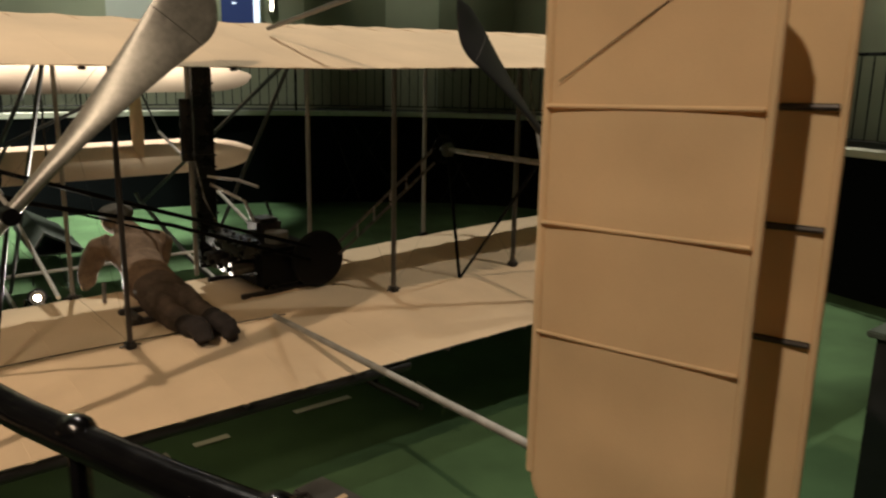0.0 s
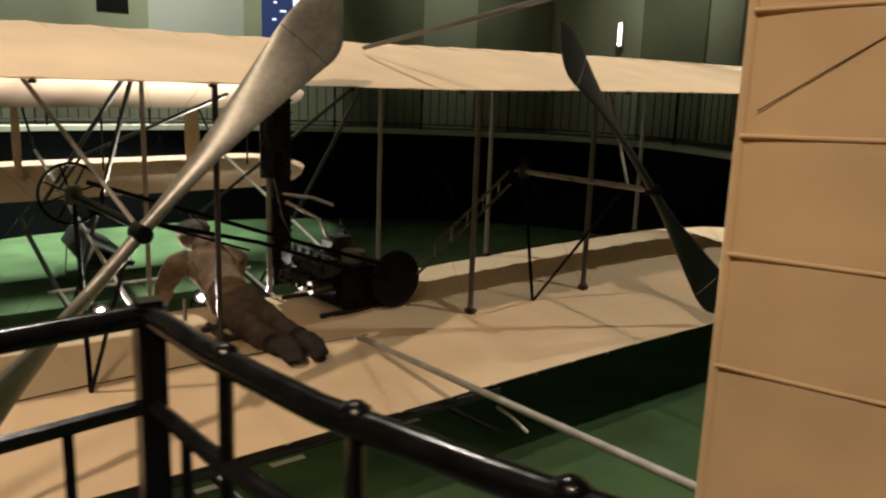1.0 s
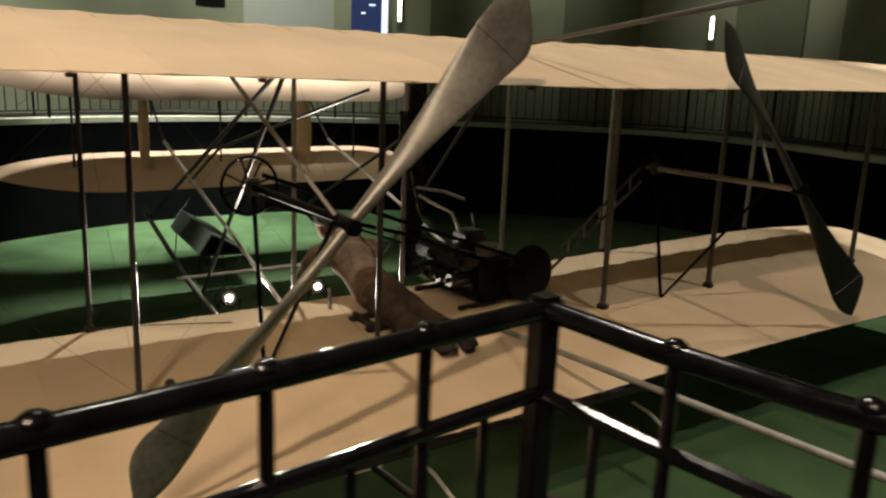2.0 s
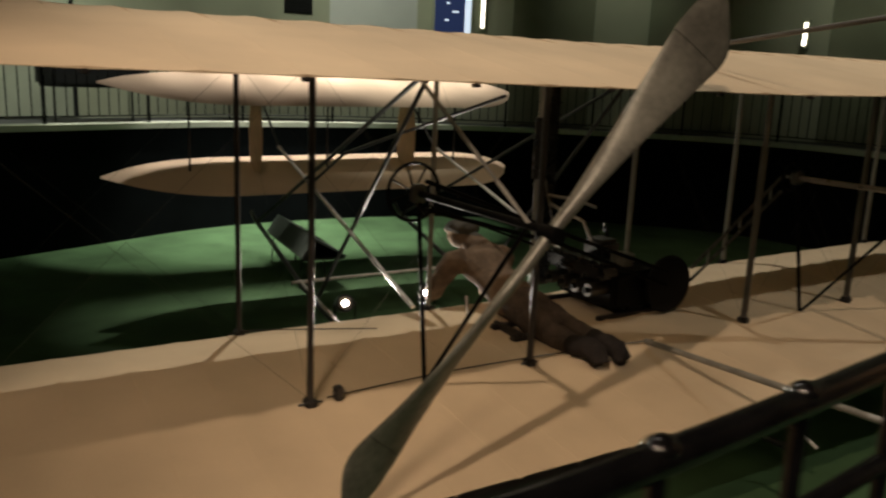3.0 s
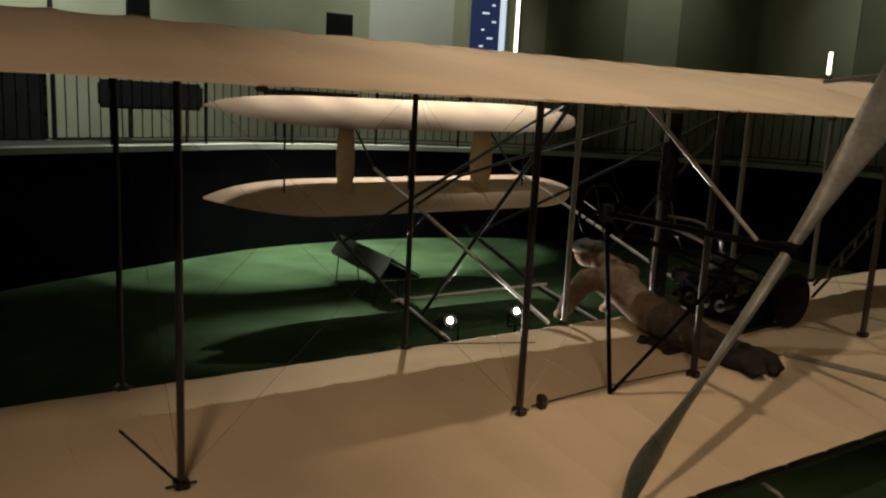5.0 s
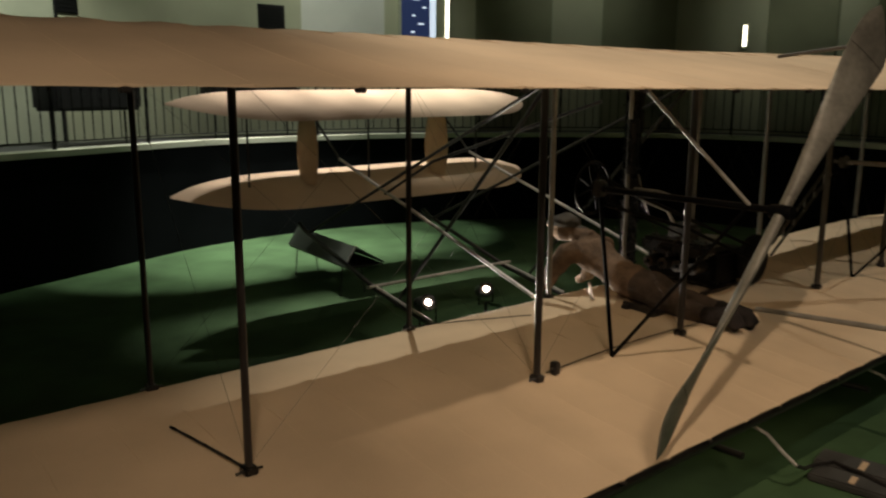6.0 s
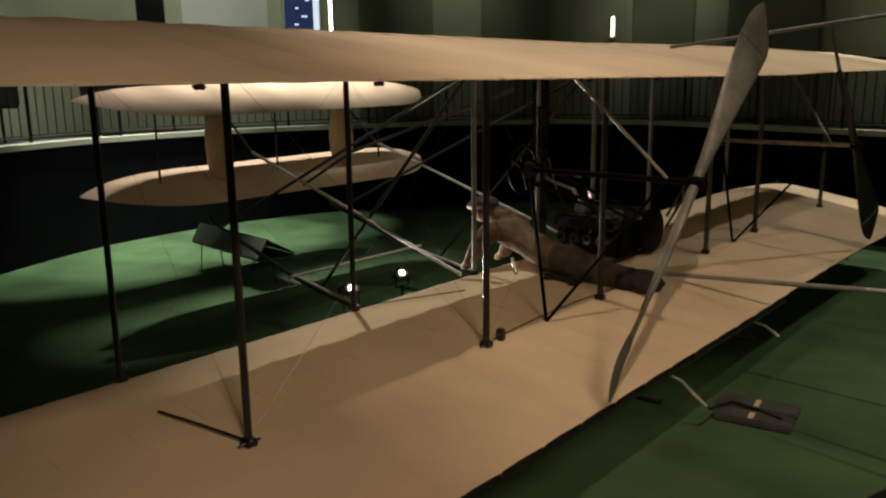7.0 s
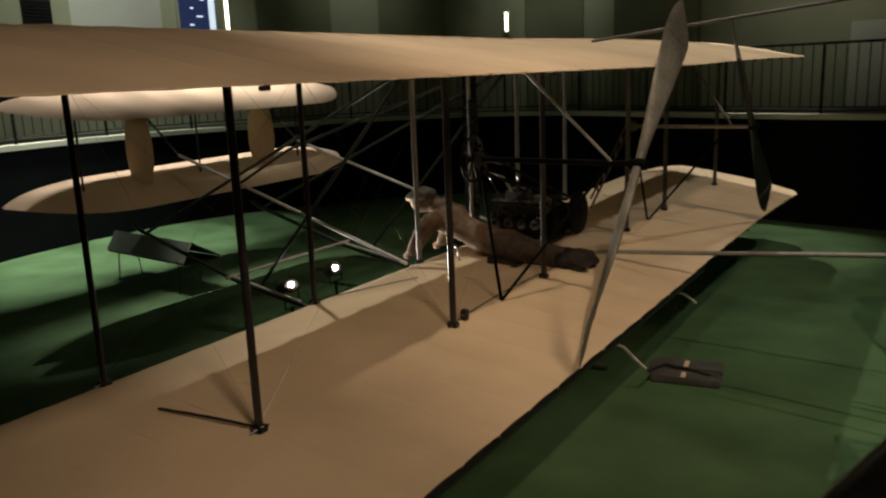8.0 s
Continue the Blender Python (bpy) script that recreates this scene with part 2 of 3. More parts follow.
def ribbon(line, offsets):
    """A profile of (outward distance, height) swept along the line."""
    bm = bmesh.new()
    cols = [[bm.verts.new((q.x, q.y, z)) for q in offset_line(line, d)] for d, z in offsets]
    for a, b in zip(cols, cols[1:] + cols[:1]):
        for i in range(len(a) - 1):
            bm.faces.new((a[i], a[i + 1], b[i + 1], b[i]))
    return bm


EDGE = smooth_line(PIT, 0.25)
mesh_thing(part("floor", block(-30, 30, -30, 30, FLOOR - 0.2, FLOOR), CARPET), "dark green carpeted floor of the display pit", "floor", kind="structure")
mesh_thing(part("wall_pit", ribbon(EDGE, [(0, FLOOR - 0.05), (0, LEDGE_Z - 0.08), (0.15, LEDGE_Z - 0.08), (0.15, FLOOR - 0.05)]), PIT_BLACK), "black curved wall round the display pit", "wall", kind="structure")
mesh_thing(part("ledge", ribbon(EDGE, [(-0.03, LEDGE_Z - 0.08), (-0.03, LEDGE_Z), (0.30, LEDGE_Z), (0.30, LEDGE_Z - 0.08)]), LEDGE), "pale painted ledge on top of the pit wall", "ledge", kind="structure")
mesh_thing(part("walkway_far", ribbon(EDGE, [(0.30, LEDGE_Z - 0.2), (0.30, LEDGE_Z - 0.02), (3.2, LEDGE_Z - 0.02), (3.2, LEDGE_Z - 0.2)]), WALK), "dark floor of the far gallery walkway", "walkway", kind="structure")
BACK = 1.5
mesh_thing(part("wall_back", ribbon(EDGE, [(BACK, LEDGE_Z - 0.1), (BACK, 9.0), (BACK + 0.2, 9.0), (BACK + 0.2, LEDGE_Z - 0.1)]), WALL), "dim greenish plaster wall curving behind the gallery", "wall", kind="structure")
mesh_thing(part("ceiling", block(-30, 30, -30, 30, 16.0, 16.2), CEIL), "dark hall ceiling", "ceiling", kind="structure")
for nm, c in (("wall_south", (-16, 16, -16.4, -16.2)), ("wall_west", (-16.2, -16, -16.4, 16)), ("wall_east", (16, 16.2, -16.4, 16)), ("wall_north", (-16, 16, 16, 16.2))):
    mesh_thing(part(nm, block(*c, FLOOR, 16.0), WALL), "plain dim plaster wall of the hall", "wall", kind="structure")

# ---- far gallery fence ----
RAILS = offset_line(EDGE, 0.12)


def along(line, s):
    """Place and direction at s metres along a line of 0.25 m steps."""
    i = max(0, min(len(line) - 2, int(s / 0.25)))
    f = s / 0.25 - i
    return line[i].lerp(line[i + 1], f), (line[i + 1] - line[i]).normalized()


LENGTH = 0.25 * (len(EDGE) - 1)
fence = base("gallery_fence", RAILS[60].x, RAILS[60].y, LEDGE_Z, "black iron gallery fence with thin vertical balusters on the ledge", "fence")
for z, r in ((LEDGE_Z + 1.05, 0.022), (LEDGE_Z + 0.10, 0.012)):
    part("fence_rail", bar([(q.x, q.y, z) for q in RAILS[::2]], r, sides=6), IRON, fence)
me = part("baluster", bar([(0, 0, 0.10), (0, 0, 1.04)], 0.009, sides=5), IRON, fence).data
bpy.data.objects.remove(bpy.data.objects["baluster"])
post_me = part("fence_post", block(-0.02, 0.02, -0.02, 0.02, 0.0, 1.06, 0.004), IRON, fence).data
bpy.data.objects.remove(bpy.data.objects["fence_post"])
s, k = 4.0, 0
while s < LENGTH - 3:
    q, d = along(RAILS, s)
    ob = new("fence_post" if k % 10 == 0 else "baluster", post_me if k % 10 == 0 else me)
    attach(ob, fence)
    ob.location = (q.x, q.y, LEDGE_Z)
    ob.rotation_euler = (0, 0, math.atan2(d.y, d.x))
    s, k = s + 0.16, k + 1

# ---- back wall fittings ----
WALL_LINE = offset_line(EDGE, BACK)


def on_wall(x, y):
    """Frame of reference on the back wall nearest to a plan point: x along it, y out of it, origin at z = 0."""
    i = min(range(1, len(WALL_LINE) - 1), key=lambda j: (WALL_LINE[j].x - x) ** 2 + (WALL_LINE[j].y - y) ** 2)
    d = (WALL_LINE[i + 1] - WALL_LINE[i - 1]).normalized()
    m = Matrix.Translation(WALL_LINE[i]) @ Matrix.Rotation(math.atan2(d.y, d.x), 4, "Z")
    return m


def wall_panel(name, x, y, w, z0, z1, mat, label, category, depth=0.05, frame_mat=None):
    m = on_wall(x, y)
    th = base(name, *(m @ Vector((0, 0, z0))), label, category)
    part("panel", block(-w / 2, w / 2, -depth, -0.004, z0, z1, 0.008, m), mat, th)
    if frame_mat:
        for a, b in ((-w / 2 - 0.04, -w / 2), (w / 2, w / 2 + 0.04)):
            part("frame", block(a, b, -depth - 0.02, -0.004, z0, z1 + 0.04, 0.004, m), frame_mat, th)
        part("frame", block(-w / 2, w / 2, -depth - 0.02, -0.004, z1, z1 + 0.04, 0.004, m), frame_mat, th)
    return th


for x, y in ((1.65, 10.75), (-2.05, 10.1), (-5.2, 8.4)):
    m = on_wall(x, y)
    v = base("wall_vent", *(m @ Vector((0, 0, 3.4))), "square dark ventilation grille set in the plaster wall", "vent", "wall vents")
    part("recess", block(-0.27, 0.27, -0.02, -0.004, 3.40, 3.85, 0, m), DARK, v)
    for k in range(7):
        part("slat", block(-0.25, 0.25, -0.035, -0.015, 3.43 + k * 0.06, 3.445 + k * 0.06, 0, m), DARK, v)
wall_panel("white_display_panel", 3.35, 10.6, 2.0, 2.4, 6.0, WHITE_WALL, "tall brightly lit white display panel on the wall", "panel")
wall_panel("pale_door", -2.75, 9.8, 1.2, 1.5, 3.9, LEDGE, "pale painted double door at the gallery", "door", frame_mat=DARK)
wall_panel("dark_glass_door", -4.0, 9.2, 1.5, 1.5, 3.2, DARK, "dark glass gallery door in a black frame", "door", 0.09, IRON)
scr = wall_panel("lit_screen", 4.65, 10.05, 0.72, 2.6, 5.0, SCREEN, "glowing dark blue information screen on the wall", "screen", 0.09, LEDGE)
m = on_wall(4.65, 10.05)
for k, (u, w) in enumerate(((-0.12, 0.08), (0.05, 0.12), (-0.1, 0.06), (0.12, 0.08), (-0.05, 0.14), (0.1, 0.07), (-0.15, 0.05))):
    part("text_bar", block(u - w / 2, u + w / 2, -0.1, -0.092, 3.45 + k * 0.16, 3.485 + k * 0.16, 0, m), SCREEN_TEXT, scr, "pale blue line of writing")
part("lit_edge", block(0.24, 0.36, -0.1, -0.092, 2.6, 5.0, 0, m), SCREEN_TEXT, scr, "bright white screen edge")
for x, y, w in ((6.4, 9.4, 1.6), (8.6, 7.9, 1.5), (9.9, 5.0, 1.3), (9.6, 2.6, 2.0)):
    wall_panel("olive_wall_panel", x, y, w, 1.5, 6.2, OLIVE, "tall dim olive fabric wall panel", "panel", 0.12)
for x, y, z0, z1 in ((5.25, 9.75, 3.35, 4.4), (9.4, 5.75, 3.2, 3.6)):
    m = on_wall(x, y)
    l = base("slit_lamp", *(m @ Vector((0, -0.1, z0))), "narrow vertical glowing wall lamp", "lamp", "slit wall lamps")
    part("housing", block(-0.05, 0.05, -0.14, -0.004, z0 - 0.05, z1 + 0.05, 0.006, m), WALL, l)
    part("diffuser", block(-0.03, 0.03, -0.155, -0.141, z0, z1, 0.004, m), SLIT, l, "glowing warm white diffuser")
wall_panel("banner", 8.3, -1.6, 0.9, 1.5, 2.9, WHITE_WALL, "pale printed banner hanging on the wall", "banner")

# dark boxes behind the fence, hung there like signs; the thin legs are added
for x, y, w in ((-1.75, 9.1, 1.55), (1.0, 9.9, 1.7)):
    i = min(range(len(EDGE)), key=lambda j: (EDGE[j].x - x) ** 2 + (EDGE[j].y - y) ** 2)
    d = EDGE[i + 1] - EDGE[i]
    m = Matrix.Translation(offset_line(EDGE, 0.75)[i]) @ Matrix.Rotation(math.atan2(d.y, d.x), 4, "Z")
    b = base("bench", *(m @ Vector((0, 0, LEDGE_Z - 0.02))), "dark box raised on thin legs behind the gallery fence", "bench", "gallery benches")
    part("seat", block(-w / 2, w / 2, -0.25, 0.25, 1.98, 2.38, 0.05, m), DARK, b)
    for u in (-w / 2 + 0.15, w / 2 - 0.15):
        part("leg", block(u - 0.014, u + 0.014, -0.02, 0.02, LEDGE_Z - 0.02, 1.99, 0.01, m), IRON, b)

# ---- near viewing platform and railing ----
RAIL_Z = 1.914
PLATFORM_Z = 0.86
NEAR_A = [(-2.195, -2.80), (-2.187, -3.02), (-2.163, -3.25), (-2.108, -3.48), (-2.035, -3.72), (-1.92, -4.02), (-1.72, -4.4), (-1.50, -5.3), (-1.3, -6.5), (-1.0, -8.0)]
NEAR_B = [(-2.195, -2.80), (-2.48, -2.835), (-2.75, -2.87), (-3.02, -2.90), (-3.4, -2.93), (-3.9, -2.92), (-4.6, -2.86), (-5.4, -2.64), (-6.4, -2.36), (-7.6, -1.9), (-9.0, -1.2)]
bm = bmesh.new()
outline = [*NEAR_B[::-1], *NEAR_A[1:], (-1.0, -16.1), (-15.9, -16.1), (-15.9, -1.2)]
top = [bm.verts.new((x, y, PLATFORM_Z)) for x, y in outline]
low = [bm.verts.new((x, y, FLOOR + 0.002)) for x, y in outline]
bm.faces.new(top)
bm.faces.new(low)
for i in range(len(top)):
    j = (i + 1) % len(top)
    bm.faces.new((top[i], top[j], low[j], low[i]))
mesh_thing(part("platform", bm, WALK, smooth=False), "dark raised viewing platform beside the aeroplane", "platform", kind="structure")


def railing(pts, group, corner):
    r = base("railing", pts[0][0], pts[0][1], PLATFORM_Z, "glossy black steel railing with knuckled posts along the platform", "railing", group)
    line = smooth_line(pts, 0.25)
    part("handrail", bar([(q.x, q.y, RAIL_Z) for q in line], 0.0195, sides=12), RAIL_PAINT, r, "worn glossy black round handrail")
    for z in (RAIL_Z - 0.16, PLATFORM_Z + 0.12):
        part("lower_rail", bar([(q.x, q.y, z) for q in line], 0.0145, sides=8), RAIL_PAINT, r)
    bal = knuckle = None
    s, k = 0.28, 1
    while s < 0.25 * (len(line) - 2):
        q, d = along(line, s)
        if bal is None:
            bal = bar([(0, 0, PLATFORM_Z), (0, 0, RAIL_Z - 0.015)], 0.0115, sides=8)
            o = part("post", bal, RAIL_PAINT, r)
            bal = o.data
            kn = bmesh.new()
            bmesh.ops.create_uvsphere(kn, u_segments=10, v_segments=6, radius=0.0175)
            for v in kn.verts:
                v.co = Vector((v.co.x * 1.3, v.co.y * 1.1, v.co.z * 0.9 + RAIL_Z + 0.012))
            n = part("knuckle", kn, RAIL_PAINT, o)
            knuckle = n.data
        else:
            o = attach(new("post", bal), r)
            n = attach(new("knuckle", knuckle), o)
            n.matrix_parent_inverse = Matrix.Identity(4)
        o.location = (q.x, q.y, 0)
        o.rotation_euler = (0, 0, math.atan2(d.y, d.x))
        if k == 1:
            n.matrix_parent_inverse = Matrix.Identity(4)
        q2, d2 = along(line, s - 0.14)
        b = attach(new("baluster", part_mesh_baluster()), r)
        b.location = (q2.x, q2.y, 0)
        s, k = s + 0.28, k + 1
    if corner:
        x, y = pts[0]
        part("corner_post", block(x - 0.023, x + 0.023, y - 0.023, y + 0.023, PLATFORM_Z, RAIL_Z + 0.005, 0.006), RAIL_PAINT, r)
        part("cap", block(x - 0.029, x + 0.029, y - 0.029, y + 0.029, RAIL_Z + 0.005, RAIL_Z + 0.026, 0.01), RAIL_PAINT, r)
    return r


BALUSTER = []


def part_mesh_baluster():
    if not BALUSTER:
        o = part("baluster", bar([(0, 0, PLATFORM_Z + 0.12), (0, 0, RAIL_Z - 0.16)], 0.009, sides=6), RAIL_PAINT)
        BALUSTER.append(o.data)
        bpy.data.objects.remove(o)
    return BALUSTER[0]


railing(NEAR_A, "platform railings", True)
railing(NEAR_B, "platform railings", False)

# ---- the biplane ----
plane = base("biplane", -0.2, 0.3, FLOOR, "early cloth-covered wooden biplane on skids with twin pusher propellers", "aeroplane")
LE, TE, SPAN_L, SPAN_R = 1.28, -0.91, -6.0, 5.76
GAP = 1.715


def droop(x, curve=0.0068):
    """The wings hang a little lower to port, and sink towards the starboard tip."""
    if x < 0:
        return 0.004 * x
    return 0.022 * x - curve * x * x


def warp(x, y):
    """The lower wing is warped: its front edge rises towards the starboard tip."""
    f = min(1.0, max(0.0, x) / 4.5) ** 1.2
    return f * (0.15 * (y + 0.91) / 2.19 + 0.05 * math.exp(-((y - 0.85) / 0.35) ** 2))


PROFILE = [(1.28, 0.655), (1.24, 0.690), (1.10, 0.720), (0.8, 0.745), (0.4, 0.738), (0.0, 0.700), (-0.3, 0.662), (-0.6, 0.633), (-0.91, 0.600)]
UPPER = [(1.28, 2.53), (1.24, 2.562), (1.10, 2.585), (0.8, 2.585), (0.4, 2.545), (0.0, 2.475), (-0.3, 2.415), (-0.6, 2.355), (-0.91, 2.294)]


def skin_z(y, profile=None):
    profile = profile or PROFILE
    for (a, za), (b, zb) in zip(profile, profile[1:]):
        if b <= y <= a:
            return za + (zb - za) * (a - y) / (a - b)
    return profile[-1][1]


def wing(name, profile, curve, label, warped=0.0):
    """A thin cambered cloth wing: ribs ridge the cloth, which sags between them, and the trailing edge is scalloped."""
    bm = bmesh.new()
    rib = 0.335
    xs = []
    n = round((SPAN_R - SPAN_L) / rib)
    for i in range(n * 6 + 1):
        xs.append(SPAN_L + (SPAN_R - SPAN_L) * i / (n * 6))
    tops = []
    for i, x in enumerate(xs):
        f = (i % 6) / 6
        sag = math.sin(math.pi * f)
        edge = min(x - SPAN_L, SPAN_R - x)
        e = max(0.0, 1 - edge / 0.75)
        te = TE + 0.013 * sag + 0.60 * e ** 3.0
        le = LE - 0.85 * e ** 2.3
        ring = []
        stations = [0, 0.012, 0.04, 0.10, 0.2, 0.32, 0.46, 0.58, 0.7, 0.82, 0.92, 1.0]
        for c in stations:
            y = le + (te - le) * c
            z = skin_z(y, profile) + droop(x, curve) + warped * warp(x, y) - 0.007 * sag * min(1, c * 8) * (1 - 0.3 * c)
            if f == 0:
                z += 0.002
            ring.append(Vector((x, y, z)))
        for c in stations[::-1]:
            y = le + (te - le) * c
            th = 0.008 + 0.045 * math.sin(min(1, c * 3.2) * math.pi / 2) * (1 - c) ** 0.8
            ring.append(Vector((x, y, skin_z(y, profile) + droop(x, curve) + warped * warp(x, y) - th)))
        tops.append(ring)
    loft(bm, tops)
    w = part(name, bm, MUSLIN, plane, label, flat_angle=50)
    for i in range(0, n + 1):
        x = xs[min(i * 6, len(xs) - 1)]
        if not SPAN_L + 0.7 < x < SPAN_R - 0.7:
            continue
        pts = [(x, y, skin_z(y, profile) + droop(x, curve) + warped * warp(x, y) - 0.0005) for y in (1.2, 1.0, 0.7, 0.4, 0.1, -0.2, -0.5, -0.75, TE - 0.004)]
        part("rib_tape", bar(pts, 0.0035, sides=6), MUSLIN, w)
    if warped:
        wire = [(x, TE + 0.003, skin_z(TE, profile) + droop(x, curve) - 0.004) for x in (SPAN_L + 0.8 + j * 0.335 for j in range(int((SPAN_R - SPAN_L - 1.6) / 0.335)))]
        part("edge_wire", bar(wire, 0.003, sides=5), DARK_WOOD, w)
    for i in range(0, n + 1, 2):
        x = xs[min(i * 6, len(xs) - 1)]
        if SPAN_L + 0.7 < x < SPAN_R - 0.7:
            part("rib_end", block(x - 0.014, x + 0.014, TE - 0.012, TE + 0.02, skin_z(TE, profile) + droop(x, curve) - 0.022, skin_z(TE, profile) + droop(x, curve) - 0.006, 0.004), DARK_WOOD, w)
    return w


lower = wing("lower_wing", PROFILE, 0.0068, "cream muslin lower wing with ribbed cloth and a warped tip", 1.0)
upper = wing("upper_wing", UPPER, 0.0021, "cream muslin upper wing with scalloped trailing edge")

STRUT_X = (-3.98, -2.26, -0.91, 0.96, 2.16, 4.33)


def strut(x, y, mat=SPRUCE):
    z0, z1 = skin_z(y) + droop(x) + warp(x, y), skin_z(y, UPPER) + droop(x, 0.0021) - 0.04
    s = part("strut", bar([(x, y, z0 + (z1 - z0) * k / 6) for k in range(7)], 0.024, sides=12, flat=0.62), mat, plane)
    part("socket", block(x - 0.03, x + 0.03, y - 0.035, y + 0.035, z0 - 0.006, z0 + 0.035, 0.008), IRON, s)
    part("hook", bar([(x - 0.06, y, z0 + 0.01), (x, y - 0.03, z0 + 0.03), (x + 0.06, y, z0 + 0.01)], 0.006, sides=6), IRON, s)
    return s


# light put into the tones: lit starboard struts paler, shaded port front one black
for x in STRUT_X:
    strut(x, 0.0, MID_WOOD if x > 0 else DARK_WOOD)
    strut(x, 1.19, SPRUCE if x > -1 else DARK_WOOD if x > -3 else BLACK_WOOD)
# bracing wires between the bays
for a, b in zip(STRUT_X, STRUT_X[1:]):
    for y in (0.0, 1.19):
        za, zb = skin_z(y) + droop(a) + warp(a, y), skin_z(y) + droop(b) + warp(b, y)
        if a < -2 or b > 2.1:
            part("wire", bar([(a, y, za + 0.03), (b, y, zb + GAP - 0.06)], 0.0008, sides=4), IRON, plane)
            part("wire", bar([(b, y, zb + 0.03), (a, y, za + GAP - 0.06)], 0.0008, sides=4), IRON, plane)
for x in STRUT_X:
    z = skin_z(0) + droop(x)
    part("wire", bar([(x, 0, z + 0.03), (x, 1.19, z + GAP - 0.06)], 0.0008, sides=4), IRON, plane)
# slack warping cable and pulley boxes on the lower wing
for x in (-2.16, 2.12):
    z = skin_z(0.0) + droop(x)
    pb = part("pulley", block(x + 0.03, x + 0.075, -0.02, 0.03, z, z + 0.075, 0.008), DARK_WOOD, plane)
    part("axle", bar([(x + 0.02, 0, z + 0.04), (x + 0.09, 0, z + 0.04)], 0.008, sides=8), STEEL, pb)
part("cable", bar([(-2.16 + 0.28 * k, 0.02 + 0.05 * math.sin(k * 0.5), skin_z(0.05) + droop(-2.16 + 0.28 * k) + 0.012) for k in range(9)], 0.004, sides=5), IRON, plane)
part("cable", bar([(-2.27, 1.16, 0.727), (-2.05, 1.08, 0.731), (-1.8, 0.95, 0.742), (-1.5, 0.80, 0.752)], 0.004, sides=5), IRON, plane)
for x in (-4.0, 4.2):
    z = skin_z(0.6) + droop(x) + 0.01
    part("cable", bar([(x, 0, z - 0.02), (x - 0.06, 0.27, z - 0.002), (x - 0.11, 0.55, z)], 0.007, sides=6), IRON, plane)

part("edge_beam", bar([(x, -0.86, 0.545 + 0.004 * min(0, x)) for x in (-4.6, -3.0, -1.5, 0.0, 0.45)], 0.034, sides=10), BLACK_WOOD, plane, "black bar under the trailing edge")

# propellers, shafts and their supports
HUB_Z, PROP_Y = 1.70, -1.0


def blade_width(f):
    """Half the blade's width: it widens to four fifths of its length and is rounded off at the tip."""
    w = 0.028 + 0.107 * min(1.0, f / 0.82) ** 1.4
    if f > 0.86:
        w *= 1 - 0.55 * ((f - 0.86) / 0.14) ** 2.2
    return w


def propeller(x, tilt, mat, label, turned_by=1):
    """A two-bladed twisted wooden propeller; tilt leans its top blade, in degrees from upright."""
    pr = part("propeller", disc((x, PROP_Y, HUB_Z), (0, 1, 0), 0.036, 0.11, 20), TUBE, plane, label)
    turn = Matrix.Translation((x, PROP_Y, HUB_Z)) @ Matrix.Rotation(radians(tilt), 4, "Y")

    def around(f, grow=0.0):
        w, pitch = blade_width(f) + grow, turned_by * radians(48 * (1 - f) + 12)
        t = 0.022 * (1 - f) + 0.006 + grow
        rake = 0.055 * f * f - 0.03 * max(0.0, f - 0.85) / 0.15
        ring = []
        for a in range(16):
            th = a * math.tau / 16
            u, v = w * math.cos(th), t * math.sin(th)
            skew = 0.05 * max(0.0, f - 0.8) / 0.2 * math.cos(th)
            ring.append(Vector((u * math.cos(pitch) - v * math.sin(pitch) + turned_by * -0.5 * rake, u * math.sin(pitch) + v * math.cos(pitch), 0.03 + 1.27 * f + turned_by * skew)))
        return ring

    for flip in (0, 180):
        m = turn @ Matrix.Rotation(radians(flip), 4, "Y")
        bm = loft(bmesh.new(), [around(k / 40) for k in range(41)])
        bm.transform(m)
        b = part("blade", bm, mat, pr)
        seam = around(0.80, 0.0015)
        part("seam", tube(bmesh.new(), [m @ p for p in seam + seam[:1]], 0.002, sides=4), MID_WOOD, b)
    return pr


# port propeller silver, starboard one near-black
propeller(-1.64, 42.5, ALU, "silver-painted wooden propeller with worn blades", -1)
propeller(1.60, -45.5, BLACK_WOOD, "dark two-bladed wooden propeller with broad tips")
